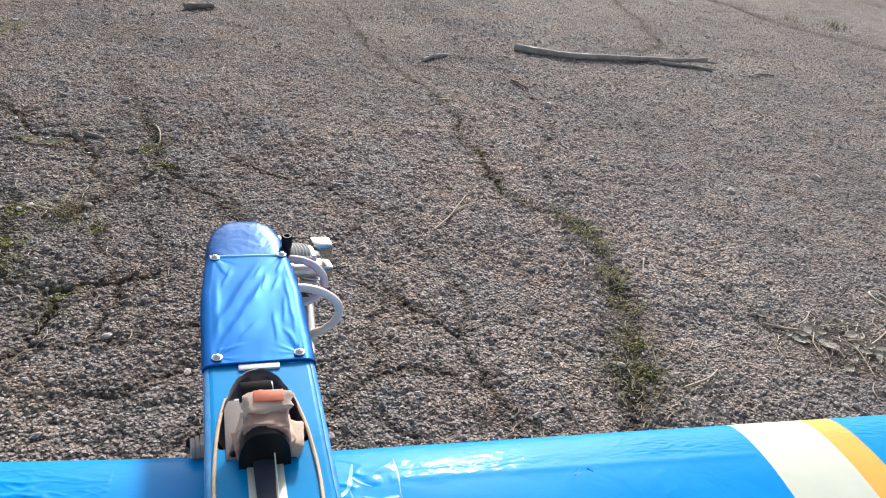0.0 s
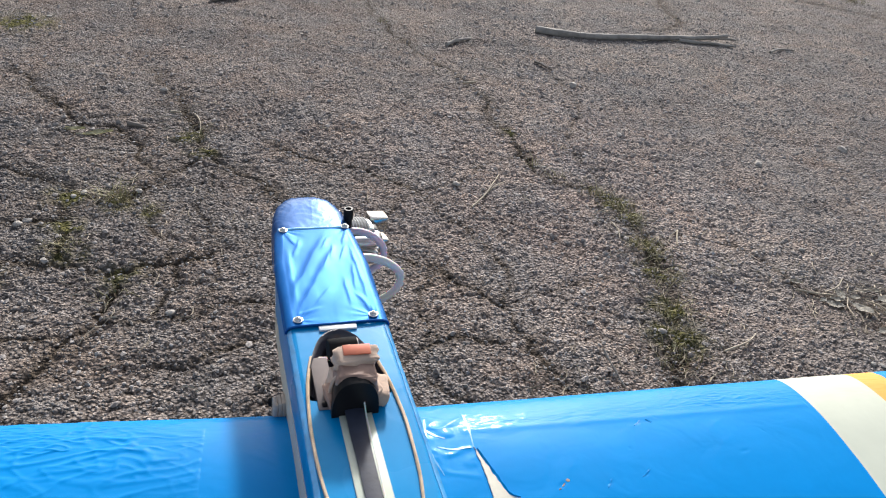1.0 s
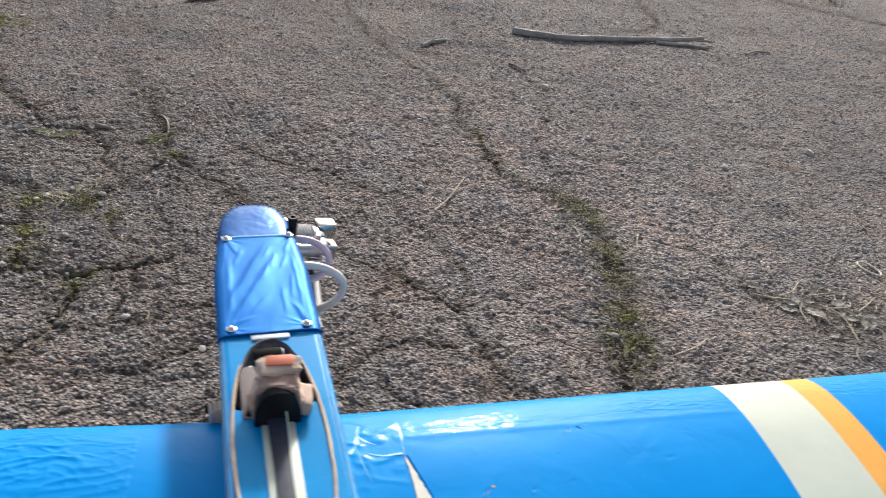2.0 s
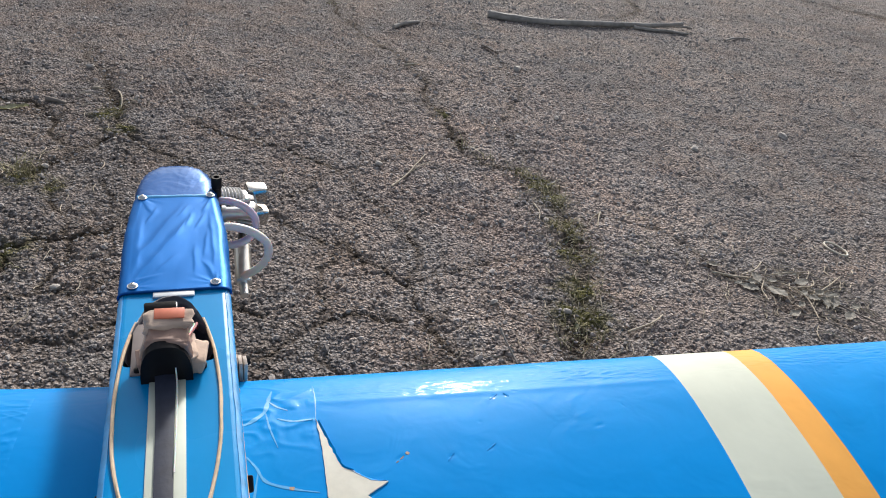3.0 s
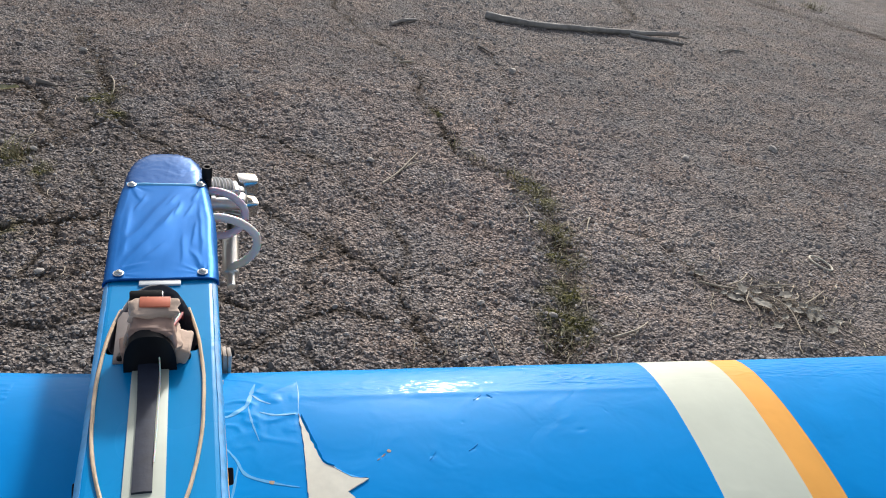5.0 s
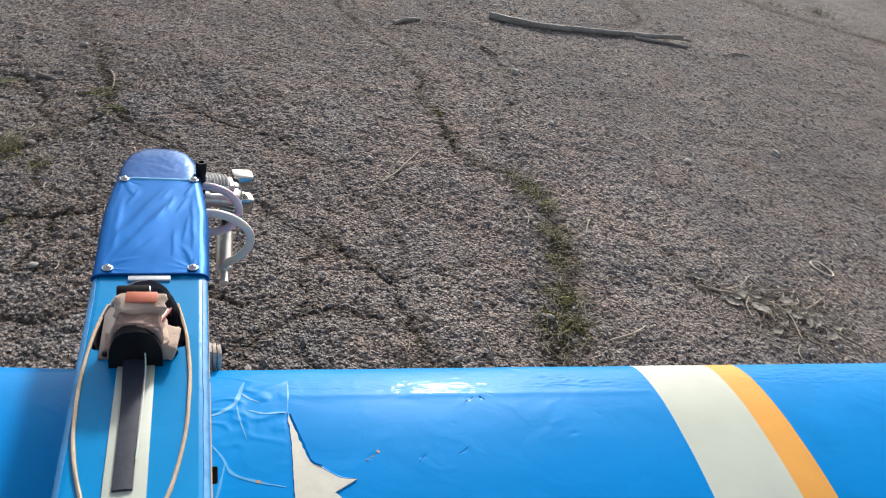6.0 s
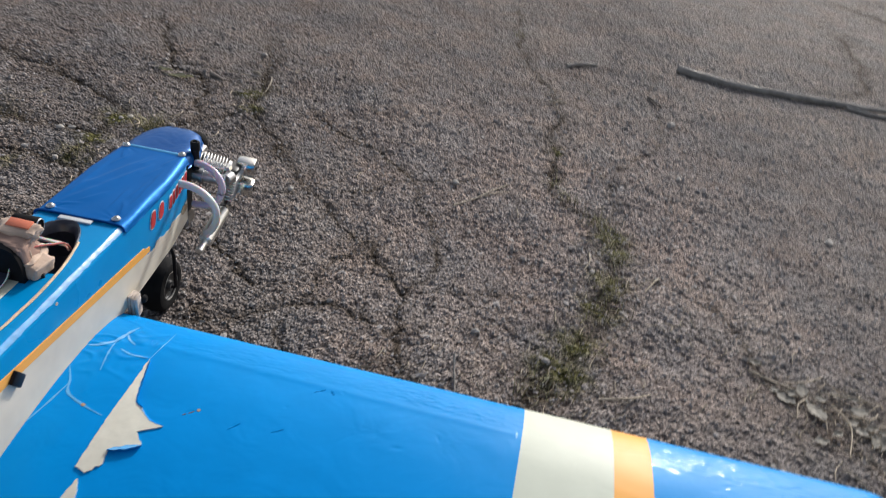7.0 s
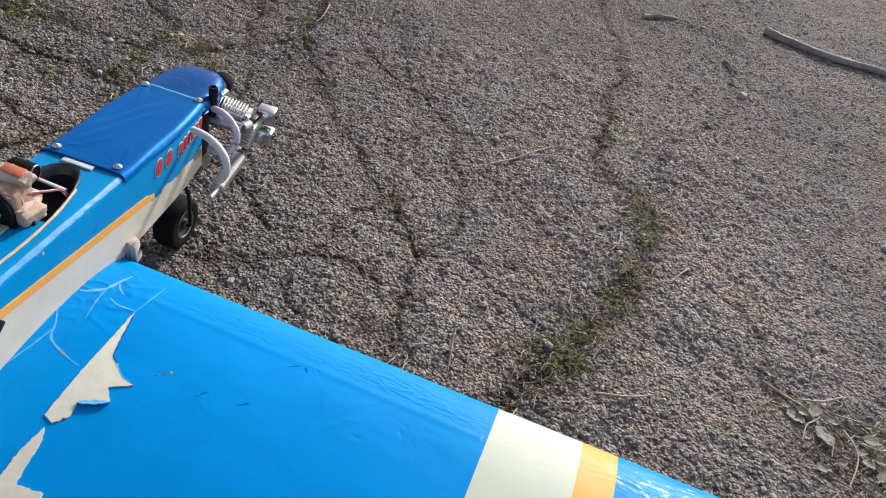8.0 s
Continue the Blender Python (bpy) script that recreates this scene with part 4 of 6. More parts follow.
def floor_z(y):
    return 0.122 + 0.013 * y / 0.14 if y > 0 else (0.122 if y > -0.3 else 0.122 + 0.055 * (-0.3 - y) / 0.45)


def opening(dx, dy):
    """Reach of the cockpit opening from its middle in one direction: an oval cut straight across at the rear."""
    lo, hi = 0.0, 0.06
    for _ in range(24):
        e = (lo + hi) / 2
        x, y = dx * e, -0.050 + dy * e
        if (abs(x) / 0.0316) ** 2.27 + (abs(y + 0.126) / 0.1150) ** 2.1 < 1 and y > -0.086:
            lo = e
        else:
            hi = e
    return lo


def build_fuselage():
    """Box of four sides with rounded shoulders, open on top for the deck and the hatch."""
    bm = bmesh.new()
    sections = []
    r = 0.007
    for y in [0.1405, 0.13, 0.11, 0.09, 0.05, 0.0, -0.05, -0.1, -0.15, -0.2, -0.25, -0.3, -0.4, -0.55, -0.75]:
        h, zb = half_width(y), floor_z(y)
        ring = [(-(h - r) - r * math.sin(a), y, TOP - r + r * math.cos(a)) for a in np.linspace(0, math.pi / 2, 7)]
        ring += [(-h, y, zb + 0.06), (-h, y, zb + 0.03), (-h, y, zb + 0.003), (-h + 0.003, y, zb), (0, y, zb)]
        ring += [(-x, yy, z) for x, yy, z in ring[-2::-1]]
        sections.append(ring)
    rings = loft(bm, sections)
    bm.faces.new(rings[0])
    bm.faces.new(rings[-1][::-1])
    body = part("fuselage", bm, SKIRT_BLUE, plane, "glossy blue film-covered fuselage")

    # deck behind the hatch, with a cockpit opening through it
    bm = bmesh.new()
    n, cx, cy = 96, -0.0035, -0.050
    inner, outer, low = [], [], []
    for k in range(n):
        a = 2 * math.pi * k / n
        dx, dy = math.cos(a), math.sin(a)
        e = opening(dx, dy)
        inner.append(Vector((cx + dx * e, cy + dy * e, TOP)))
        hx, front, back = 0.0342, 0.0, -0.30
        s = min((hx - cx) / dx if dx > 1e-6 else ((-hx - cx) / dx if dx < -1e-6 else 9), (front - cy) / dy if dy > 1e-6 else ((back - cy) / dy if dy < -1e-6 else 9))
        outer.append(Vector((cx + dx * s, cy + dy * s, TOP)))
        low.append(Vector((cx + dx * e * 0.985, cy + dy * e * 0.985, TOP - 0.0016)))
    corners = [Vector((x, y, TOP)) for x in (-0.0342, 0.0342) for y in (0.0, -0.30)]
    for c in corners:
        k = min(range(n), key=lambda i: (outer[i] - c).length)
        outer[k] = c
    for ring in (inner, outer, low):
        ring[:] = [bm.verts.new(p) for p in ring]
    for k in range(n):
        j = (k + 1) % n
        bm.faces.new((outer[k], outer[j], inner[j], inner[k]))
        bm.faces.new((inner[k], inner[j], low[j], low[k]))
    part("deck", bm, SKIRT_BLUE, plane, "blue deck with an oval cockpit opening")
    bm = bmesh.new()
    loft(bm, [[(-0.0342, -0.30, TOP), (0, -0.30, TOP), (0.0342, -0.30, TOP)], [(-0.0148, -0.6, TOP), (0, -0.6, TOP), (0.0148, -0.6, TOP)],
              [(-0.0052, -0.75, TOP), (0, -0.75, TOP), (0.0052, -0.75, TOP)]])
    part("rear_deck", bm, SKIRT_BLUE, plane)
    bm = bmesh.new()
    rings = []
    for z, f in ((TOP + 0.0006, 0.99), (TOP - 0.0015, 0.965), (TOP - 0.008, 0.97), (TOP - 0.018, 0.95), (TOP - 0.034, 0.90)):
        ring = []
        for k in range(40):
            a = 2 * math.pi * k / 40
            dx, dy = math.cos(a), math.sin(a)
            e = f * opening(dx, dy)
            ring.append((cx + dx * e, cy + dy * e, z))
        rings.append(ring)
    loft(bm, rings, True, (False, True))
    part("cockpit_well", bm, WELL, plane, "dark glossy cockpit lining")
    return body


build_fuselage()


def side_panel(name, ys, low, high, material, label, side, lift=0.0006, steps=60):
    """A thin strip of film on the fuselage side between two lines."""
    bm = bmesh.new()
    front, back = [], []
    for i in range(steps + 1):
        y = ys[0] + (ys[1] - ys[0]) * i / steps
        x = side * (half_width(y) + lift)
        zs = np.linspace(low(y), high(y), 4)
        front.append([(x, y, z) for z in zs])
        back.append([(x - side * lift * 0.9, y, z) for z in zs])
    a, b = grid_mesh(bm, front), grid_mesh(bm, back)
    for p, q, k in ((a, b, 0), (a, b, 3)):
        for i in range(steps):
            bm.faces.new((p[i][k], p[i + 1][k], q[i + 1][k], q[i][k]))
    for i in (0, steps):
        for k in range(3):
            bm.faces.new((a[i][k], a[i][k + 1], b[i][k + 1], b[i][k]))
    return part(name, bm, material, plane, label)


def build_shoulder_sheen(side):
    """Pale ragged strip along the rounded shoulder, painting the sky's reflection there."""
    bm = bmesh.new()
    r = 0.007
    up, low = [], []
    for i in range(91):
        y = -0.004 - 0.27 * i / 90
        h = half_width(y)
        a0 = 0.40 + 0.10 * noise.noise(Vector((y * 40, 2, side)))
        a1 = 1.02 + 0.16 * noise.noise(Vector((y * 150, 8, side))) + 0.16 * noise.noise(Vector((y * 30, 5, side)))
        for row, lift in ((up, 0.0005), (low, -0.0002)):
            row.append([(side * (h - r + (r + lift) * math.sin(a)), y, TOP - r + (r + lift) * math.cos(a)) for a in (a0, (a0 + a1) / 2, a1)])
    u, v = grid_mesh(bm, up), grid_mesh(bm, low)
    for k in (0, 2):
        for i in range(90):
            bm.faces.new((u[i][k], u[i + 1][k], v[i + 1][k], v[i][k]))
    part("shoulder_sheen", bm, PALE_SHEEN, plane, "pale ragged strip painting the sky sheen on the shoulder")


build_shoulder_sheen(1)
build_shoulder_sheen(-1)


def stripe_top(y):
    return 0.1675 + 0.10 * (0.038 - y)


def ragged(y):
    return 0.0016 * noise.noise(Vector((y * 160, 1.7, 0))) + 0.0022 * noise.noise(Vector((y * 60, 4.1, 0)))


def cream_top(y):
    if y < 0.036:
        return stripe_top(y) - 0.0085
    lift = 0.161 - 0.003 * (y - 0.036) / 0.1 + ragged(y) * 1.6
    return lift - (0.004 if y < 0.052 else 0.0) + max(0, y - 0.118) * 0.25


for side in (1, -1):
    side_panel("cream_panel", (0.139, -0.30), lambda y: floor_z(y) + 0.0035, cream_top, CREAM_SIDE, "cream lower side with a torn upper edge", side, steps=150)
side_panel("orange_stripe", (0.04, -0.30), lambda y: stripe_top(y) - 0.0082, lambda y: stripe_top(y) - (0.003 if y > 0.034 else 0), ORANGE_FILM, "orange side stripe", 1, 0.0010)

# lettering on the side, drawn as plain rounded shapes
def lettering(y0, count, width, step, height, z0, rise, power):
    for k in range(count):
        y, z = y0 + k * step, z0 + rise * k
        tall = height * (1 + 0.10 * noise.noise(Vector((k * 3.3, y0 * 50, 1))))
        for name, material, grow, lift in (("lettering_outline", LETTER_WHITE, 0.0010, 0.0007), ("lettering_bar", LETTER_RED, 0.0, 0.0012)):
            bm = bmesh.new()
            ring = []
            for i in range(20):
                a = 2 * math.pi * i / 20
                u = math.copysign(abs(math.cos(a)) ** power, math.cos(a)) * (width / 2 + grow)
                v = math.copysign(abs(math.sin(a)) ** power, math.sin(a)) * (tall / 2 + grow)
                ring.append((y + width / 2 + u + 0.22 * v, z + tall / 2 + v))
            out = [bm.verts.new((half_width(p) + lift, p, q)) for p, q in ring]
            back = [bm.verts.new((half_width(p) + lift - 0.0006, p, q)) for p, q in ring]
            bm.faces.new(out)
            for i in range(20):
                bm.faces.new((out[i], out[(i + 1) % 20], back[(i + 1) % 20], back[i]))
            part(name, bm, material, plane, "red lettering shape" if material is LETTER_RED else "white lettering outline")


lettering(0.0455, 2, 0.0100, 0.0180, 0.0165, 0.1800, 0.0012, 0.80)
lettering(0.0865, 6, 0.0062, 0.0091, 0.0128, 0.1812, 0.0008, 0.35)


PLEATS = []


def pleat(ox, oy, ang, half, steep, slow, amp):
    PLEATS.append((ox, oy, ang, half, steep, slow, amp))


# two broad folds from the rear corner, then smaller ones
pleat(-0.0130, 0.083, 67.6, 0.046, 0.0036, 0.013, 0.0010)
pleat(-0.0085, 0.060, 65.9, 0.047, 0.0034, 0.012, 0.0009)
pleat(-0.007, 0.035, 55, 0.013, 0.0014, 0.006, 0.0003)
pleat(-0.0315, 0.060, 88, 0.050, 0.0030, 0.004, 0.0006)
pleat(0.0148, 0.040, 90, 0.018, 0.0012, 0.004, 0.00030)
pleat(0.0105, 0.102, 80, 0.012, 0.0010, 0.003, 0.00028)
pleat(0.0200, 0.100, 72, 0.012, 0.0010, 0.003, 0.00028)
pleat(0.0035, 0.088, 70, 0.016, 0.0010, 0.003, 0.00028)
pleat(-0.0205, 0.112, 74, 0.014, 0.0011, 0.003, 0.00030)
pleat(0.0060, 0.118, 64, 0.010, 0.0010, 0.003, 0.00025)
pleat(0.0240, 0.062, 84, 0.018, 0.0011, 0.003, 0.00028)
pleat(0.0270, 0.022, 112, 0.014, 0.0014, 0.004, 0.0004)
pleat(0.0270, 0.130, 74, 0.014, 0.0014, 0.004, 0.0004)
pleat(-0.0220, 0.016, 20, 0.012, 0.0010, 0.003, 0.0003)
pleat(-0.0250, 0.130, 110, 0.014, 0.0014, 0.004, 0.0004)
pleat(0.0300, 0.070, 91, 0.040, 0.0016, 0.004, 0.0004)
SCREWS = ((-0.0310, 0.0050), (0.0300, 0.0050), (-0.0292, 0.1440), (0.0300, 0.1465))


def fold(x, y):
    """Creases in the stretched hatch film: each drops steeply on one side and fades slowly on the other."""
    h = 0.0
    for ox, oy, ang, half, steep, slow, amp in PLEATS:
        c, s = math.cos(radians(ang)), math.sin(radians(ang))
        along, across = (x - ox) * c + (y - oy) * s, -(x - ox) * s + (y - oy) * c
        across += 0.0012 * noise.noise(Vector((along * 70, ang, 0)))
        h += amp * math.exp(-(across / (slow if across < 0 else steep)) ** 2) * math.exp(-(along / half) ** 4)
    for k, (ox, oy) in enumerate(SCREWS):
        r = math.hypot(x - ox, y - oy)
        if r < 0.04:
            a = math.atan2(y - oy, x - ox)
            h += (0.00055 * noise.noise(Vector((math.cos(a) * 3.2, math.sin(a) * 3.2, k * 5.0))) - 0.0004) * math.exp(-(r / 0.015) ** 2) * min(1, r / 0.004)
    h += 0.00045 * noise.noise(Vector((x * 60, 1.5, 9))) * math.exp(-((y + 0.002) / 0.010) ** 2)
    return h + 0.00026 * noise.noise(Vector((x * 40, y * 16, 3)))


def build_hatch():
    bm = bmesh.new()
    rows = []
    for j in range(131):
        y = -0.003 + 0.149 * j / 130
        h = half_width(y) + 0.0010
        r = 0.0075
        row = []
        for side in (-1, 1):
            arc = []
            for a in np.linspace(0, math.pi / 2, 6):
                loose = r + (0.0009 * noise.noise(Vector((y * 24, a * 1.3, side * 4))) + 0.0002 * noise.noise(Vector((y * 150, a * 4, side * 7)))) * math.cos(a) ** 0.5 * (a < 1.5)
                arc.append((side * (h - r + loose * math.cos(a)), y, TOP + 0.0012 - r + loose * math.sin(a)))
            edge = 0.0012 * noise.noise(Vector((y * 90, side * 3, 0)))
            arc = [(side * h, y, TOP - 0.0074 + 0.5 * edge), (side * (h + 0.0002), y, TOP - 0.0068)] + arc
            if side == -1:
                row += arc
                row += [((h - r) * s, y, TOP + 0.0012 + fold((h - r) * s, y) * min(1, (1 - abs(s)) * 6)) for s in np.linspace(-1, 1, 91)[1:-1]]
            else:
                row += arc[::-1]
        rows.append(row)
    grid_mesh(bm, rows)
    hatch = part("hatch", bm, HATCH_FILM, plane, "creased metallic blue hatch cover", 60)
    bm = bmesh.new()
    tube(bm, smooth_path([(-0.0412, -0.0035, TOP - 0.0045), (-0.036, -0.0035, TOP + 0.0014), (0, -0.0035, TOP + 0.0018), (0.036, -0.0035, TOP + 0.0014), (0.0412, -0.0035, TOP - 0.0045)], 5), 0.0011, 8)
    part("hem", bm, NOSE_FILM, hatch, "dark blue folded hem")
    bm = bmesh.new()
    rows = []
    for i in range(33):
        x = -0.034 + 0.064 * i / 32
        wave = 0.0004 * noise.noise(Vector((x * 90, 3, 0)))
        rows.append([(x, y + wave, TOP + up + 0.5 * wave) for y, up in ((0.1438, 0.0010), (0.1450, 0.0017), (0.1462, 0.0021), (0.1474, 0.0020), (0.1486, 0.0011))])
    grid_mesh(bm, rows)
    part("seam_strip", bm, CREASE, hatch, "pale seam line across the film")
    for x, y in SCREWS:
        bm = bmesh.new()
        m = Matrix.Translation((x, y, TOP + 0.0014))
        lathe(bm, m, [(0, 0), (0.0040, 0), (0.0040, 0.0007), (0.0030, 0.0009), (0.0029, 0.0016), (0.0018, 0.0027), (0.0009, 0.0029), (0.0009, 0.0020), (0, 0.0019)], 18)
        part("screw", bm, STEEL, hatch, "domed steel screw with washer")


def nose_outline(t):
    """Plan of the rounded nose; t from -1 (left) over 0 (tip) to 1 (right)."""
    a = t * math.pi / 2
    s, c = math.sin(a), math.cos(a)
    return math.copysign(abs(s) ** 0.74, s) * 0.0375 - 0.0005, 0.146 + 0.0785 * abs(c) ** 0.72


def build_nose():
    bm = bmesh.new()
    steps = 120
    rows = []
    for i in range(steps + 1):
        t = -1 + 2 * i / steps
        x, y = nose_outline(t)
        deep = 0.055 if t < -0.3 else (0.055 - 0.033 * (t + 0.3) / 0.5 if t < 0.2 else (0.022 if t < 0.7 else 0.022 - 0.013 * (t - 0.7) / 0.3))
        col = []
        for k, f in enumerate((0.0, 0.35, 0.58, 0.72, 0.82, 0.90, 0.96, 1.0, 1.0, 1.0)):
            px, py = x * f - 0.001 * (1 - f), 0.1465 + (y - 0.1465) * f
            drop = (0, 0, 0.0001, 0.0006, 0.0018, 0.0040, 0.0075, 0.0135, max(0.0140, 0.4 * deep), max(0.0150, deep))[k]
            pull = (0.0012 * noise.noise(Vector((t * 11, k * 0.9, 2))) + 0.0012 * math.sin(t * 46 + k) * noise.noise(Vector((t * 6, 0, 4))) + 0.0011 * noise.noise(Vector((t * 34, k * 1.7, 5)))) if k > 3 else 0.0004 * noise.noise(Vector((t * 5, k, 0)))
            col.append((px * (1 + 20 * pull), py + pull, TOP + 0.0016 - 0.0008 * (py - 0.146) / 0.07 - drop + (fold(px, py - 0.09) * 0.3 if k < 5 else 0)))
        rows.append(col)
    grid_mesh(bm, rows)
    bmesh.ops.remove_doubles(bm, verts=bm.verts, dist=0.00005)
    part("nose_cowl", bm, NOSE_FILM, plane, "rounded nose in dark metallic blue film", 70)
    # dark block of the engine bearer behind the film
    bm = bmesh.new()
    box(bm, (0.012, 0.152, 0.172), (0.044, 0.020, 0.062), 0.002)
    box(bm, (-0.006, 0.176, 0.176), (0.020, 0.034, 0.040), 0.002)
    part("engine_bearer", bm, BLACK, plane, "black engine mounting block")
    bm = bmesh.new()
    lathe(bm, Matrix.Translation((0.0365, 0.1655, 0.188)), [(0, 0), (0.0042, 0), (0.0042, 0.022), (0.0050, 0.0225), (0.0050, 0.0325), (0.0043, 0.0335), (0.0028, 0.0335), (0.0026, 0.030), (0, 0.030)], 18)
    part("needle_post", bm, BLACK, plane, "black knurled needle post")


build_hatch()
build_nose()


def build_cockpit():
    bm = bmesh.new()
    pts = []
    for k in range(97):
        a = radians(132 + 276 * k / 96)
        c, s = math.cos(a), math.sin(a)
        wide = 0.0325 * (1 - 0.16 * (s < 0) * s * s)
        x = -0.0035 + wide * math.copysign(abs(c) ** 0.88, c)
        y = -0.126 + 0.114 * math.copysign(abs(s) ** 0.95, s)
        pts.append((x + 0.0006 * noise.noise(Vector((a * 3, 0, 0))), y, TOP + 0.0010))
    tube(bm, pts, 0.0012, 8, wobble=0.25)
    part("cockpit_rim", bm, CORD, plane, "tan cord rim round the cockpit")
    bm = bmesh.new()
    inner, outer = [], []
    for k in range(49):
        a = radians(-8 + 196 * k / 48)
        dx, dy = math.cos(a), math.sin(a)
        e = opening(dx, dy)
        thick = 0.0062 * max(0.15, math.sin(radians(196 * k / 48 * 0.918))) ** 0.6
        outer.append((-0.0035 + dx * e * 1.01, -0.050 + dy * e * 1.01, TOP + 0.0006))
        inner.append((-0.0035 + dx * (e - thick), -0.050 + dy * (e - thick), TOP - 0.0070))
    rows = []
    for f, up in ((0.0, 0.0), (0.12, 0.0028), (0.35, 0.0042), (0.65, 0.0034), (1.0, 0.0)):
        rows.append([(p[0] + (q[0] - p[0]) * f, p[1] + (q[1] - p[1]) * f, p[2] + (q[2] - p[2]) * f + up + 0.0006 * noise.noise(Vector((k * 0.5, f * 3, 2)))) for k, (p, q) in enumerate(zip(outer, inner))])
    grid_mesh(bm, rows)
    part("padded_lip", bm, WELL, plane, "glossy black padded lip of the cockpit", 70)
    bm = bmesh.new()
    box(bm, (-0.0042, -0.185, TOP + 0.0006), (0.0228, 0.170, 0.0012), 0.0004)
    part("cream_deck_strip", bm, CREAM_FILM, plane, "cream strip along the deck")
    bm = bmesh.new()
    rows = []
    for i in range(31):
        y = -0.100 - 0.1045 * i / 30
        z = TOP + 0.0026 + 0.004 * math.exp(-((y + 0.10) / 0.02) ** 2)
        w = 0.0054 + 0.0012 * math.exp(-((y + 0.10) / 0.03) ** 2)
        rows.append([(-0.0052 - w, y, z - 0.0022), (-0.0052 - w, y, z), (-0.0052, y, z + 0.0006), (-0.0052 + w, y, z), (-0.0052 + w, y, z - 0.0022)])
    loft(bm, rows, True, (True, True))
    part("black_strap", bm, DARK_STRAP, plane, "flat black strap")
    bm = bmesh.new()
    tube(bm, smooth_path([(0.0015, -0.104, TOP + 0.012), (0.002, -0.115, TOP + 0.0045), (0.0016, -0.15, TOP + 0.0038), (0.0006, -0.185, TOP + 0.0036)], 6), 0.0005, 6)
    part("strap_wire", bm, TUBE_WHITE, plane, "thin grey wire along the strap")

    def lump(name, center, size, material, label, turn=(0, 0, 0), rough=0.17, seed=0, bevel=0.20):
        """A padded, creased block."""
        bm = bmesh.new()
        bmesh.ops.create_cube(bm, size=1.0)
        bmesh.ops.bevel(bm, geom=bm.edges[:], offset=bevel, segments=4, affect="EDGES", profile=0.6)
        bmesh.ops.subdivide_edges(bm, edges=bm.edges[:], cuts=2, use_grid_fill=True)
        m = Matrix.Translation(center) @ pose(0, 0, 0, *turn)
        for v in bm.verts:
            q = v.co + Vector((seed * 3.1, 0, 0))
            v.co *= 1 + rough * noise.noise(q * 2.6) + 0.7 * rough * abs(noise.noise(q * 6))
            v.co = m @ Vector((v.co.x * size[0], v.co.y * size[1], v.co.z * size[2]))
        return part(name, bm, material, plane, label, 80)

    lump("foam_padding", (-0.002, -0.085, TOP + 0.008), (0.033, 0.030, 0.018), FOAM, "beige foam padding bundle", (0, 4, 3), seed=1)
    lump("wrapping", (-0.0025, -0.088, TOP + 0.0205), (0.026, 0.022, 0.024), FOAM_BROWN, "brown paper wrapping", (8, 0, -2), seed=2, rough=0.24)
    lump("foam_padding", (-0.0020, -0.0815, TOP + 0.0325), (0.028, 0.015, 0.0100), FOAM, "beige folded padding", (14, 0, 2), seed=3, rough=0.26)
    lump("foam_padding", (0.0155, -0.089, TOP + 0.0065), (0.0105, 0.023, 0.012), FOAM, "beige foam side flap", (0, 10, -8), seed=4, rough=0.12)
    lump("foam_padding", (-0.0195, -0.090, TOP + 0.0060), (0.0065, 0.018, 0.011), FOAM_BROWN, "brown foam side flap", (0, -10, 8), seed=5, rough=0.12)
    bm = bmesh.new()
    box(bm, (-0.0215, -0.069, TOP + 0.0004), (0.0130, 0.054, 0.0016), 0.0005)
    part("tray", bm, TRAY, plane, "flat grey-brown equipment tray in the cockpit")
    for x in (-0.0235, 0.0190):
        bm = bmesh.new()
        lathe(bm, Matrix.Translation((x, -0.0925, TOP)), [(0, 0), (0.0022, 0), (0.0022, 0.0030), (0.0012, 0.0036), (0, 0.0036)], 10)
        part("tray_screw", bm, BLACK, plane, "small black screw")
    bm = bmesh.new()
    box(bm, (0, 0, 0), (0.0190, 0.0085, 0.0012), 0.0004, pose(-0.0010, -0.0805, TOP + 0.0388, 14, 0, -2))
    part("red_tag", bm, RED_TAG, plane, "orange-red tape tag")
    # black hood over the rear of the bundle
    bm = bmesh.new()
    rows = []
    for i in range(13):
        f = i / 12
        y = -0.090 - 0.0145 * f
        r = 0.0164 - 0.0014 * (1 - f) ** 2
        h = 0.0315 * (1 - 0.06 * f * f)
        rows.append([(-0.0043 + r * math.copysign(abs(math.cos(a)) ** 0.7, math.cos(a)), y, TOP + h * abs(math.sin(a)) ** 0.8) for a in np.linspace(math.pi, 0, 25)])
    vs = grid_mesh(bm, rows)
    bm.faces.new(vs[0])
    bm.faces.new(vs[-1][::-1])
    part("hood", bm, BLACK, plane, "rounded matt black hood", 60)
    bm = bmesh.new()
    tube(bm, smooth_path([(-0.0203, -0.091, TOP + 0.002), (-0.0178, -0.090, TOP + 0.021), (-0.0043, -0.0895, TOP + 0.0308), (0.0092, -0.090, TOP + 0.022), (0.0118, -0.092, TOP + 0.002)], 8), 0.0014, 8)
    part("hood_edge", bm, FOAM, plane, "pale edge of the hood")
    # black cylinder lying across the front of the bundle
    across = Matrix.Translation((-0.0180, -0.0640, TOP + 0.0265)) @ pose(0, 0, 0, 0, 92, 4)
    bm = bmesh.new()
    lathe(bm, across, [(0, 0), (0.0070, 0), (0.0078, 0.001), (0.0078, 0.0195), (0.0074, 0.0205), (0.0062, 0.0208), (0.0058, 0.0196), (0, 0.0196)], 28)
    knob = part("knob", bm, RUBBER, plane, "black round cylinder lying across the cockpit")
    bm = bmesh.new()
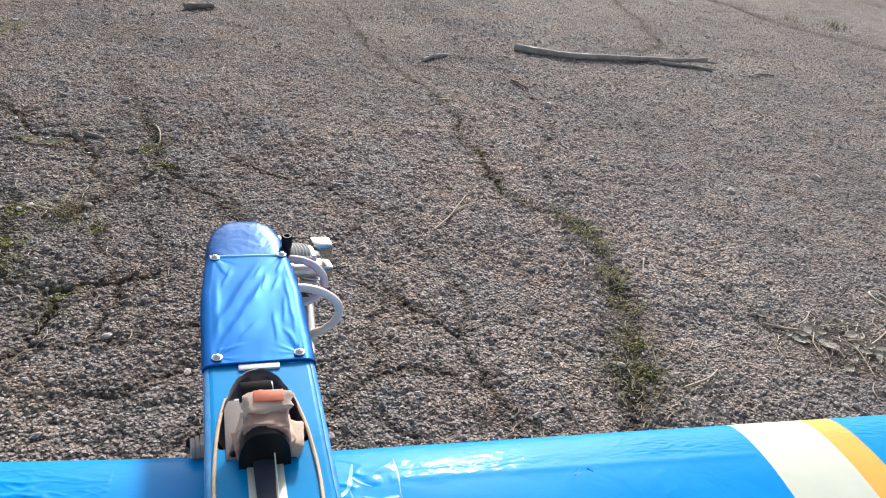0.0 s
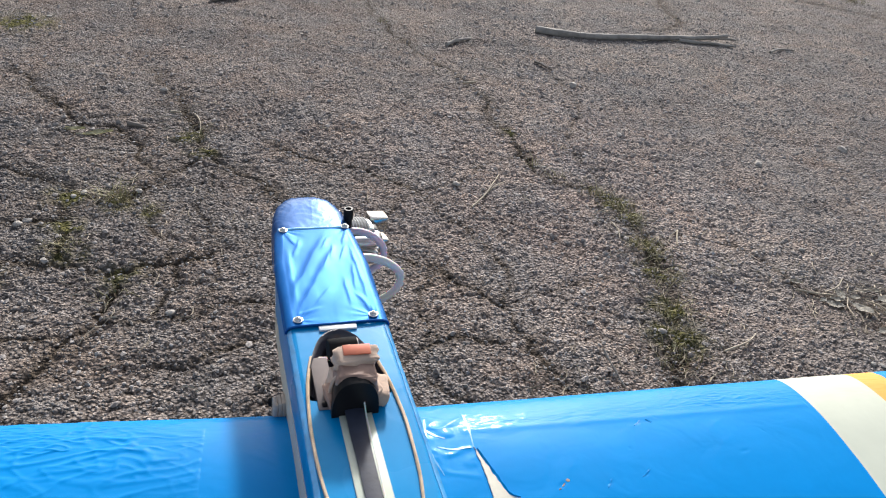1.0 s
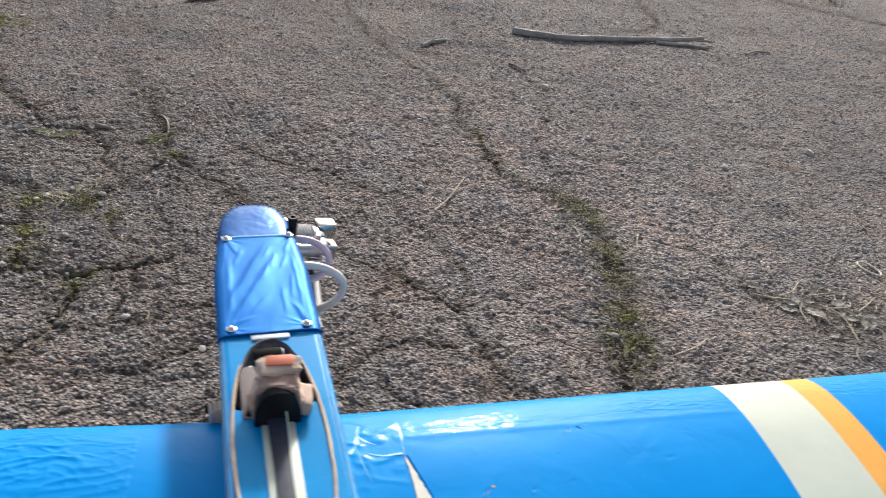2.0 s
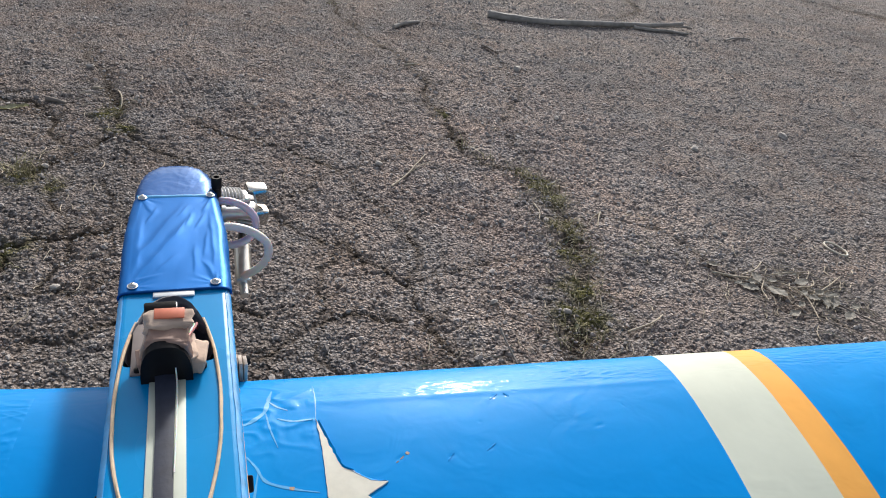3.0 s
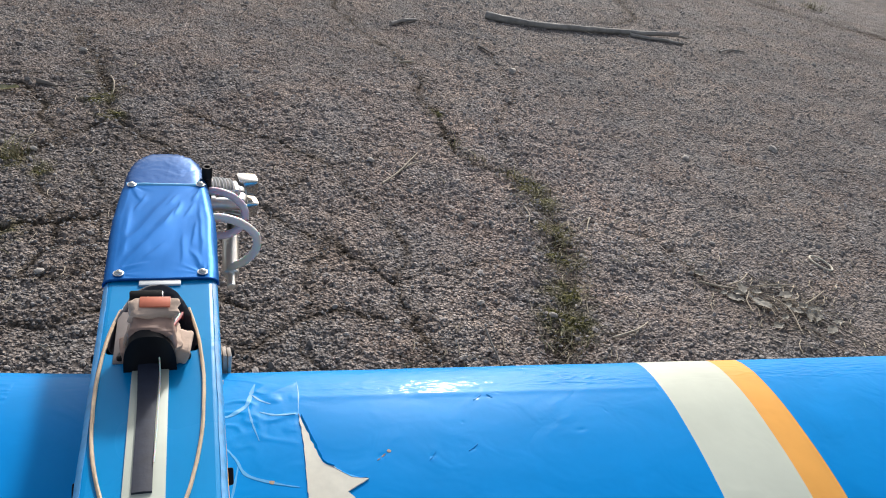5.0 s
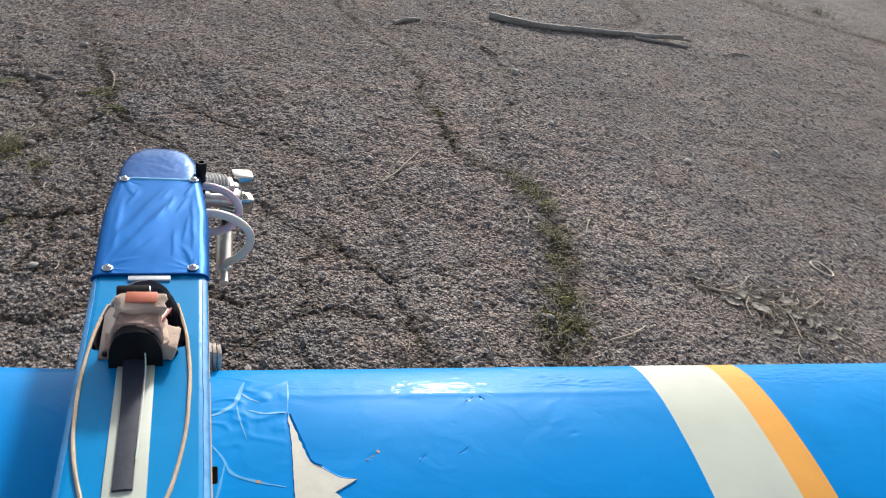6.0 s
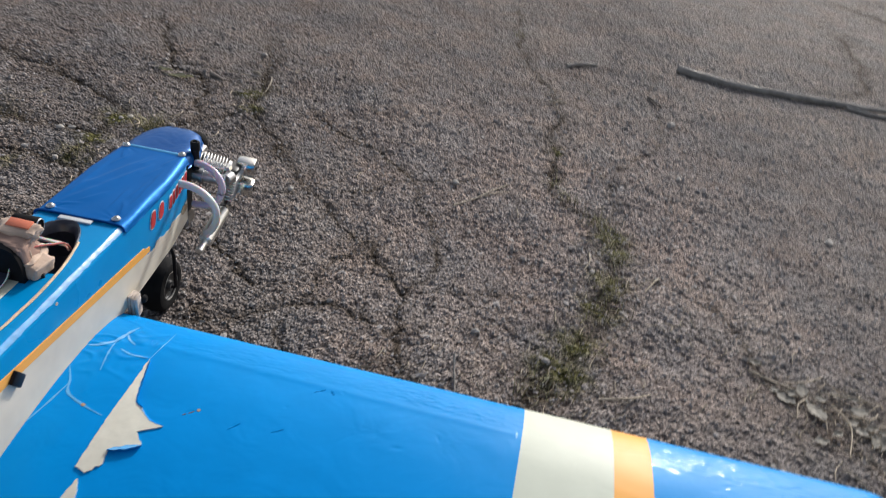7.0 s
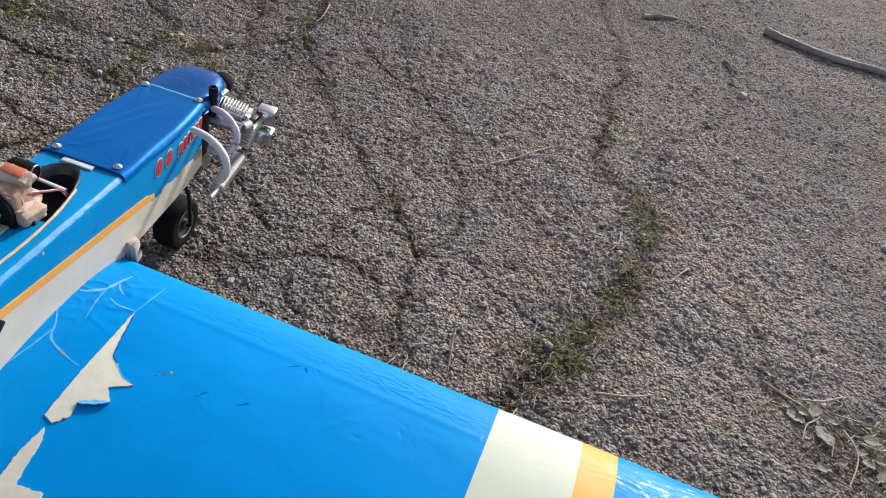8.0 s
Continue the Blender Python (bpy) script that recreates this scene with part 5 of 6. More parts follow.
    lathe(bm, across, [(0.0062, 0.0204), (0.0062, 0.0212), (0.0069, 0.0212), (0.0073, 0.0204)], 28)
    part("knob_ring", bm, ALUMINIUM, knob, "thin metal ring")
    for pts, material, label in (([(0.0070, -0.0900, TOP + 0.0215), (0.0100, -0.0800, TOP + 0.0200), (0.0125, -0.0660, TOP + 0.0135), (0.0135, -0.0520, TOP + 0.0060), (0.0125, -0.0440, TOP - 0.0060)], TUBE_WHITE, "white wire"),
                                 ([(0.0080, -0.0910, TOP + 0.0220), (0.0112, -0.0810, TOP + 0.0205), (0.0140, -0.0665, TOP + 0.0140), (0.0155, -0.0520, TOP + 0.0065), (0.0150, -0.0430, TOP - 0.0060)], WIRE_RED, "dull red wire")):
        bm = bmesh.new()
        tube(bm, smooth_path(pts, 6), 0.0008, 6)
        part("wire", bm, material, plane, label)
    bm = bmesh.new()
    box(bm, (-0.0060, -0.0370, TOP - 0.0055), (0.029, 0.0032, 0.0024), 0.0006, pose(0, 0, 0, 0, 0, -4))
    part("servo_arm", bm, TUBE_WHITE, plane, "white arm inside the cockpit")
    bm = bmesh.new()
    box(bm, (-0.0010, -0.0075, TOP + 0.0009), (0.030, 0.0060, 0.0018), 0.0005)
    part("front_plate", bm, LETTER_WHITE, plane, "small pale plate before the cockpit")


build_cockpit()

# ---- wing: a long straight panel set slightly askew under the fuselage ----
SKEW = radians(4.74)
CHORD, THICK = 0.27, 0.155
TEAR = [(105, 70), (108, 100), (109, 128), (110, 150), (112, 184), (121, 187), (129, 177), (126, 165), (147, 155), (137, 145), (153, 135), (141, 133), (127, 122), (121, 119), (114, 100)]
TEAR_REAR = [(119, 192), (124, 200), (126, 208), (128, 222), (131, 234), (152, 232), (156, 241), (140, 251), (118, 252), (117, 230), (116, 212)]


def section_half(c):
    x = min(max(c / CHORD, 0.0), 1.0)
    return 5 * THICK * CHORD * (0.2969 * math.sqrt(x) - 0.126 * x - 0.3516 * x * x + 0.2843 * x ** 3 - 0.1036 * x ** 4)


def camber(c):
    x = min(max(c / CHORD, 0.0), 1.0)
    return 0.0042 * 4 * x * (1 - x)


def wing_place(s, c, up, lift=0.0):
    """A place on the wing: s along the span, c back from the leading edge, on the upper or lower skin."""
    x = s * math.cos(SKEW) - c * math.sin(SKEW)
    y = -0.006 - s * math.sin(SKEW) - c * math.cos(SKEW)
    z = 0.1125 + 0.029 * abs(s) + camber(c) + up * section_half(c) + lift
    return Vector((x, y, z))


DENTS = [(252, 58, 35, 7, 2.2), (262, 57, 20, 4, 1.6), (271, 53, -20, 7, 2), (203, 118, 30, 8, 2.2), (236, 113, 28, 9, 2.2), (359, 80, -50, 6, 1.6), (233, 86, 0, 4, 1.5), (165, 115, 30, 12, 3),
         (591, 54, 40, 9, 2.5), (600, 46, -20, 8, 2), (649, 15, 30, 6, 3), (580, 62, 10, 6, 2), (330, 100, 10, 12, 3)]


def crease(u, v, seed):
    """A net of thin sharp ridges, as in loose film."""
    return max(0.0, 1 - 5.0 * abs(noise.noise(Vector((u, v, seed * 3.7)))))


def wing_relief(s, c):
    """Creases of the film near the leading edge, dents, and a lifted edge by the tear."""
    front = 1 / (1 + math.exp((c - 0.046) / 0.0025)) * min(1.0, 0.25 + c / 0.012)
    inner = 0.35 if -0.104 < s < 0.105 or 0.4244 < abs(s) < 0.5315 else (0.8 if s > 0.5315 else 1.0)
    patchy = min(1.0, max(0.25, 0.65 + 1.2 * noise.noise(Vector((s * 9, c * 20, 31)))))
    h = 0.0
    if c < 0.06:
        h += front * inner * patchy * (0.00040 * noise.noise(Vector((s * 62 + c * 70, c * 270, 1))) + 0.00022 * noise.noise(Vector((s * 120 - c * 120, c * 430, 2))))
        h += 0.00030 * front * inner * patchy * (crease(s * 58 + c * 60, c * 190, 3) + 0.6 * crease(s * 95 - c * 90, c * 250, 4))
    h += 0.0005 * noise.noise(Vector((s * 14, c * 22, 5))) * math.exp(-(c / 0.2) ** 2)
    if s < -0.104:
        loose = math.exp(-((c - 0.06) / 0.08) ** 2)
        h += 0.00095 * loose * (crease(s * 30 + c * 50, c * 62, 7) + 0.8 * crease(s * 66 - c * 80, c * 104, 8)) * (0.6 + 0.8 * noise.noise(Vector((s * 12, c * 14, 21))))
    if 0.03 < s < 0.104:
        h += 0.0008 * math.exp(-((c - 0.055) / 0.04) ** 2) * crease(s * 45, c * 70, 9)
    ridge = c - 0.0495 - 0.012 * (s - 0.1)
    h += 0.0004 * math.exp(-(ridge / 0.004) ** 2) * (0.1 < s < 0.42)
    for ds, dc, ang, long, wide in DENTS:
        u, v = s - ds / 1000, c - dc / 1000
        if abs(u) < 0.02 and abs(v) < 0.02:
            k, m = math.cos(radians(ang)), math.sin(radians(ang))
            a, b = u * k - v * m, u * m + v * k
            h -= 0.0004 * math.exp(-(a / (long / 2800)) ** 2 - (b / (wide / 2600)) ** 2)
    return h


def wing_panel(name, s0, s1, n, material, label, fine=True, tip=False):
    bm = bmesh.new()
    cs = np.concatenate([np.linspace(0, 1, 20 if fine else 12)[:-1] ** 1.6 * 0.012, np.linspace(0.012, 0.05, 52 if fine else 10)[:-1], np.linspace(0.05, 0.14, 64 if fine else 12)[:-1], np.linspace(0.14, CHORD, 26)])
    lower = np.linspace(0, 1, 14)[1:] ** 2 * CHORD
    rows = []
    for i in range(n + 1):
        s = s0 + (s1 - s0) * i / n
        row = [wing_place(s, c, -1) for c in lower[::-1]] + [wing_place(s, c, 1, wing_relief(s, c)) for c in cs]
        rows.append(row)
    if tip:
        edge = s1
        for k in range(1, 7):
            a = k / 6 * math.pi / 2
            s, f = edge + math.copysign(0.022, edge) * math.sin(a), math.cos(a)
            row = []
            for up, many in ((-1, lower[::-1]), (1, cs)):
                for c in many:
                    cc = 0.02 * (1 - f) + c * (1 - 0.12 * (1 - f))
                    p, q = wing_place(s, cc, 1), wing_place(s, cc, -1)
                    mid = (p + q) / 2
                    row.append(mid + ((p if up > 0 else q) - mid) * max(f, 0.02))
            rows.append(row)
    grid_mesh(bm, rows)
    return part(name, bm, material, plane, label, 60)


wing_panel("wing_panel", 0.030, 0.1065, 48, BLUE_FILM, "glossy blue wing root panel")
wing_panel("wing_panel", 0.1065, 0.4244, 400, BLUE_FILM, "glossy blue wing panel, torn and dented")
wing_panel("cream_band", 0.4244, 0.5004, 30, CREAM_FILM, "cream band round the wing")
wing_panel("orange_band", 0.5004, 0.5315, 14, ORANGE_FILM, "orange band round the wing")
wing_panel("wing_panel", 0.5315, 0.7150, 90, BLUE_FILM, "glossy blue outer wing panel", tip=True)
wing_panel("wing_panel", -0.030, -0.104, 40, BLUE_FILM, "glossy blue wing root panel")
wing_panel("wing_panel", -0.104, -0.4244, 220, BLUE_FILM, "glossy blue wing panel with creased film")
wing_panel("cream_band", -0.4244, -0.5004, 16, CREAM_FILM, "cream band round the wing", False)
wing_panel("orange_band", -0.5004, -0.5315, 8, ORANGE_FILM, "orange band round the wing", False)
wing_panel("wing_panel", -0.5315, -0.7150, 30, BLUE_FILM, "glossy blue outer wing panel", False, tip=True)


def skin_patch(name, outline, material, label, lift=0.0008, jitter=1.2, mm=2.2, seed=0):
    """A thin ragged patch that follows the upper skin of the wing; the outline is in millimetres of span and chord."""
    pts = []
    n = len(outline)
    for i in range(n):
        (a, b), (c, d) = outline[i], outline[(i + 1) % n]
        steps = max(2, int(math.hypot(c - a, d - b) / 2.5))
        for k in range(steps):
            t = k / steps
            j = jitter * (0 if k == 0 else 1)
            pts.append((a + (c - a) * t + j * noise.noise(Vector((i * 3.3 + t * 5, seed, 0))), b + (d - b) * t + j * noise.noise(Vector((i * 3.3 + t * 5, seed + 9, 0)))))
    bm = bmesh.new()
    face = bm.faces.new([bm.verts.new((x, y, 0)) for x, y in pts])
    bmesh.ops.triangulate(bm, faces=[face])
    for _ in range(3):
        long = [e for e in bm.edges if e.calc_length() > mm * 2 and not e.is_boundary]
        if long:
            bmesh.ops.subdivide_edges(bm, edges=long, cuts=1)
            bmesh.ops.triangulate(bm, faces=[f for f in bm.faces if len(f.verts) > 3])
    r = bmesh.ops.extrude_face_region(bm, geom=bm.faces[:])
    upper = [v for v in r["geom"] if isinstance(v, bmesh.types.BMVert)]
    for v in upper:
        v.co.z = 1
    for v in bm.verts:
        s, c = v.co.x / 1000, v.co.y / 1000
        v.co = wing_place(s, c, 1, lift * v.co.z - 0.0006 * (1 - v.co.z) + max(-0.0003, min(0.0006, wing_relief(s, c))) )
    return part(name, bm, material, plane, label, 50)


skin_patch("bare_patch", TEAR, BALSA, "bare cream wood where the film has torn", 0.0011, seed=1)
skin_patch("bare_patch", TEAR_REAR, BALSA, "bare cream wood where the film has torn", 0.0011, seed=2)


def blot(s_mm, c_mm, long, wide, turn, material, label, seed):
    """A thin, irregular spot on the film."""
    ring = []
    for k in range(16):
        a = 2 * math.pi * k / 16
        f = 1 + 0.45 * noise.noise(Vector((math.cos(a) * 1.7, math.sin(a) * 1.7, seed * 3.3)))
        u, v = long * f * math.cos(a), wide * f * math.sin(a)
        ring.append((s_mm + u * math.cos(turn) - v * math.sin(turn), c_mm + u * math.sin(turn) + v * math.cos(turn)))
    return skin_patch("glue_stain", ring, material, label, 0.00025, 0.15, mm=1.0, seed=seed)


blot(170.5, 111.5, 1.7, 1.2, 0.3, RUST, "small brown stain on the film", 3)
blot(166.0, 115.0, 2.2, 0.6, -0.7, STAIN, "thin dark scratch on the film", 6)
blot(162.0, 118.5, 1.4, 0.5, -0.6, STAIN, "thin dark scratch on the film", 8)
blot(85.0, 133.0, 2.0, 1.3, 0.2, RUST, "small pale rusty glue spot on the film", 4)


def ribbon(name, course, width, material, label, lift=0.0011, curl=0.0):
    """A narrow strip on the wing skin; curl lifts one edge like peeling film."""
    bm = bmesh.new()
    pts = smooth_path([(a, b, 0) for a, b in course], 6)
    top, low = [], []
    for i, p in enumerate(pts):
        d = (pts[min(i + 1, len(pts) - 1)] - pts[max(i - 1, 0)]).normalized()
        f = i / (len(pts) - 1)
        w = width * (0.25 + 0.75 * math.sin(math.pi * min(0.95, max(0.05, f)))) * (1 + 0.7 * noise.noise(p * 0.35))
        side = Vector((-d.y, d.x, 0)) * w / 2
        a, b = p - side, p + side
        top.append([wing_place(q.x / 1000, q.y / 1000, 1, lift + h + wing_relief(q.x / 1000, q.y / 1000)) for q, h in ((a, 0), (p, curl * 0.35), (b, curl))])
        low.append([q - Vector((0, 0, lift + 0.0002)) for q in top[-1]])
    u, v = grid_mesh(bm, top), grid_mesh(bm, low)
    for k in (0, 2):
        for i in range(len(pts) - 1):
            bm.faces.new((u[i][k], u[i + 1][k], v[i + 1][k], v[i][k]))
    for i in (0, len(pts) - 1):
        for k in range(2):
            bm.faces.new((u[i][k], u[i][k + 1], v[i][k + 1], v[i][k]))
    return part(name, bm, material, plane, label, 60)


ribbon("film_lip", [(129, 123), (121, 118), (115, 100), (107, 72)], 2.2, BLUE_FILM, "lifted edge of torn blue film", lift=0.0008, curl=0.0012)
ribbon("film_lip", [(124, 120), (141, 132), (152, 134)], 1.3, BLUE_FILM, "lifted edge of torn blue film", lift=0.0007, curl=0.0006)
ribbon("film_lip", [(126, 166), (137, 161), (147, 156)], 5.5, PALE_SHEEN, "folded flap of torn blue film", curl=0.0022)
for a, b, lean, rise in ((252, 58, 4, 3), (263, 57, -2, 2), (203, 118, 3, 4), (236, 112, 4, 3)):
    ribbon("film_nick", [(a - lean, b + rise), (a - 0.3 * lean, b + 0.5), (a + lean, b - rise)], 1.3, BLUE_FILM, "small sharp nick in the blue film", lift=0.0002, curl=0.00028)
ribbon("film_seam", [(105, 26), (106, 45), (105, 70)], 1.1, CREASE, "pale overlap seam of the film", 0.0003)
# creases by the wing root, their reflected light painted as paler ribbons
for course, width in (([(72, 30), (69, 45), (66, 58), (56, 68), (49, 71)], 3.4), ([(69, 44), (76, 52), (84, 57)], 1.8), ([(76, 66), (88, 70), (103, 70)], 1.8), ([(67, 57), (70, 75), (76, 96)], 1.4),
                      ([(50, 98), (60, 112), (68, 126), (88, 134), (104, 138)], 2.0), ([(62, 116), (59, 140), (54, 165)], 1.6)):
    ribbon("film_crease", course, width, CREASE, "crease in the blue film with its glint painted pale", 0.00022)


def build_fittings():
    for side in (1, -1):
        # rubber-band peg at the wing's leading edge
        bm = bmesh.new()
        x = side * 0.0462
        for k in range(3):
            box(bm, (side * (0.0434 + 0.0036 * k), -0.004 - 0.0012 * k, 0.1265 + 0.0010 * k), (0.0032, 0.0130 - 0.0014 * k, 0.0230), 0.0006, pose(0, 0, 0, 6 * k - 4, 0, 3 * k))
        peg = part("wing_peg", bm, PEG_WOOD, plane, "worn cream wooden wing peg")
        bm = bmesh.new()
        rod(bm, (side * 0.0512, 0.001, 0.1310), (side * 0.0555, 0.001, 0.1310), 0.0042, 0.0036, 16, 0.001)
        part("peg_cap", bm, RUBBER, peg, "dark rubber cap")
        bm = bmesh.new()
        box(bm, (side * (half_width(-0.17) + 0.0022), -0.1720, 0.1800), (0.0045, 0.0105, 0.0135), 0.0012, pose(0, 0, 0, 38, 0, 0))
        part("side_clip", bm, BLACK, plane, "black clip on the fuselage side")
    bm = bmesh.new()
    rod(bm, (0.0400, -0.112, 0.2040), (0.0416, -0.112, 0.2040), 0.0018, 0.0014, 9)
    part("paint_chip", bm, FOAM, plane, "chipped spot on the shoulder")
    # rusty glue mark low on the side of the nose
    bm = bmesh.new()
    ring = [(0.128 + 0.009 * math.cos(a) * (1 + 0.3 * noise.noise(Vector((a * 2, 0, 0)))), 0.1575 + 0.0045 * math.sin(a) * (1 + 0.4 * noise.noise(Vector((a * 2, 4, 0))))) for a in np.linspace(0, 6.28, 25)[:-1]]
    out = [bm.verts.new((half_width(y) + 0.0012, y, z)) for y, z in ring]
    back = [bm.verts.new((half_width(y) + 0.0002, y, z)) for y, z in ring]
    bm.faces.new(out)
    for i in range(24):
        bm.faces.new((out[i], out[(i + 1) % 24], back[(i + 1) % 24], back[i]))
    part("glue_stain", bm, RUST, plane, "rusty glue mark on the cream side")
    # nose wheel
    bm = bmesh.new()
    m = Matrix.Translation((-0.009, 0.150, 0.033)) @ pose(0, 0, 0, 0, 90, 0)
    lathe(bm, m, [(0.017, -0.006), (0.022, -0.009), (0.029, -0.0075), (0.0325, -0.001), (0.0330, 0.006), (0.0325, 0.013), (0.029, 0.0185), (0.022, 0.020), (0.017, 0.018), (0.017, -0.006)], 40)
    wheel = part("nose_wheel", bm, RUBBER, plane, "black rubber nose wheel")
    bm = bmesh.new()
    lathe(bm, m, [(0, 0.003), (0.006, 0.002), (0.007, 0.005), (0.0165, 0.005), (0.0172, 0.004), (0.0172, 0.016), (0.0165, 0.0155), (0.007, 0.0155), (0.006, 0.0195), (0, 0.0195)], 32)
    part("hub", bm, HUB, wheel, "dark plastic hub")
    bm = bmesh.new()
    lathe(bm, m, [(0.0166, 0.0168), (0.0166, 0.0180), (0.0178, 0.0186), (0.0184, 0.0182), (0.0180, 0.0168)], 32)
    part("hub_ring", bm, ALUMINIUM, wheel, "worn metal hub ring")
    bm = bmesh.new()
    tube(bm, smooth_path([(0.0065, 0.150, 0.135), (0.0065, 0.150, 0.10), (0.0140, 0.150, 0.078), (0.0150, 0.150, 0.045), (0.0145, 0.150, 0.033), (0.006, 0.150, 0.033)], 6), 0.0021, 10)
    box(bm, (0.006, 0.148, 0.128), (0.022, 0.016, 0.012), 0.002)
    part("nose_leg", bm, BLACK, plane, "dark wire nose leg")
    bm = bmesh.new()
    rod(bm, (0.0300, 0.1380, 0.1330), (0.0300, 0.1600, 0.1345), 0.0085, 0.0080, 22, 0.002)
    part("mount_foot", bm, WOOD_BROWN, plane, "dark brown foot of the engine mount")
    for side in (1, -1):
        bm = bmesh.new()
        m = Matrix.Translation((side * 0.125 - 0.010, -0.185, 0.033)) @ pose(0, 0, 0, 0, 90, 0)
        lathe(bm, m, [(0, 0.004), (0.008, 0.003), (0.017, 0.003), (0.022, 0.0), (0.029, 0.0015), (0.0325, 0.006), (0.0330, 0.010), (0.0325, 0.014), (0.029, 0.0185), (0.022, 0.020), (0.017, 0.017), (0, 0.017)], 36)
        part("main_wheel", bm, RUBBER, plane, "black rubber main wheel")
        bm = bmesh.new()
        tube(bm, smooth_path([(side * 0.03, -0.17, 0.123), (side * 0.07, -0.175, 0.085), (side * 0.108, -0.182, 0.045), (side * 0.112, -0.185, 0.033), (side * 0.125, -0.185, 0.033)], 6), 0.0020, 8)
        part("main_leg", bm, BLACK, plane, "wire main landing leg")


build_fittings()


def build_engine():
    bm = bmesh.new()
    box(bm, (0.018, 0.190, 0.183), (0.036, 0.034, 0.034), 0.005)
    rod(bm, (0.006, 0.205, 0.182), (0.006, 0.238, 0.181), 0.0130, 0.0105, 24, 0.002)
    box(bm, (0.020, 0.180, 0.1985), (0.022, 0.030, 0.005), 0.0015)
    engine = part("engine", bm, ALUMINIUM, plane, "cast aluminium four-stroke engine lying on its side")
    bm = bmesh.new()
    lathe(bm, Matrix.Translation((0.006, 0.236, 0.181)) @ pose(0, 0, 0, -90, 0, 0), [(0, 0), (0.0125, 0), (0.0135, 0.003), (0.0125, 0.010), (0.009, 0.016), (0.004, 0.019), (0, 0.0195)], 28)
    part("spinner", bm, RUBBER, engine, "black rounded spinner")
    axis = Matrix.Translation((0.029, 0.1880, 0.1805)) @ pose(0, 0, 0, 0, 102, 12)
    bm = bmesh.new()
    prof = [(0, 0), (0.0125, 0)]
    for k in range(9):
        h = 0.0015 + k * 0.0034
        prof += [(0.0100, h), (0.0172, h + 0.0003), (0.0176, h + 0.0008), (0.0172, h + 0.0013), (0.0100, h + 0.0016)]
    prof += [(0.0118, 0.0320), (0.0150, 0.0325), (0.0150, 0.0360), (0, 0.0360)]
    lathe(bm, axis, prof, 32)
    part("cylinder", bm, FIN_METAL, engine, "finned steel cylinder")
    bm = bmesh.new()
    box(bm, (0.0655, 0.2000, 0.1680), (0.012, 0.022, 0.030), 0.002)
    tip = Matrix.Rotation(radians(12), 3, "Y")
    bmesh.ops.rotate(bm, cent=(0.0655, 0.2, 0.168), matrix=tip, verts=bm.verts)
    head = part("cylinder_head", bm, BLACKENED, engine, "cast finned cylinder head")
    for k in range(8):
        bm = bmesh.new()
        box(bm, (0.0660, 0.1975, 0.1480 + 0.0040 * k), (0.0185, 0.034, 0.0016), 0.0006)
        bmesh.ops.rotate(bm, cent=(0.0655, 0.2, 0.168), matrix=tip, verts=bm.verts)
        part("fin", bm, FIN_METAL, head)
    for center, size, turn in (((0.0770, 0.2140, 0.1765), (0.0215, 0.0180, 0.0190), (0, 4, 8)), ((0.0785, 0.2065, 0.1545), (0.0190, 0.0180, 0.0185), (0, 10, 8))):
        bm = bmesh.new()
        box(bm, (0, 0, 0), size, 0.0028, Matrix(), 2)
        for v in bm.verts:
            if v.co.x > 0:
                v.co.z *= 0.97
        bmesh.ops.transform(bm, matrix=Matrix.Translation(center) @ pose(0, 0, 0, *turn), verts=bm.verts)
        cover = part("rocker_cover", bm, CHROME, engine, "polished rocker cover")
        bm = bmesh.new()
        lathe(bm, Matrix.Translation(center) @ pose(0, 0, 0, *turn) @ pose(size[0] / 2 - 0.0002, 0, 0.001, 0, 90, 0), [(0, 0), (0.0026, 0), (0.0026, 0.0010), (0.0018, 0.0016), (0.0010, 0.0016), (0, 0.0006)], 12)
        part("bolt", bm, BLACKENED, cover, "dark bolt head")
    bm = bmesh.new()
    for y, z in ((0.176, 0.190), (0.175, 0.171)):
        rod(bm, (0.030, y, z), (0.066, y + 0.008, z - 0.006), 0.0018, seg=8)
    for z in (0.184, 0.166):
        rod(bm, (0.066, 0.190, z), (0.066, 0.182, z + 0.001), 0.0032, seg=6)
    part("push_rods", bm, STEEL, engine, "thin steel push rods")
    bm = bmesh.new()
    rod(bm, (0.030, 0.1690, 0.1790), (0.0680, 0.1720, 0.1770), 0.0070, 0.0062, 24, 0.001)
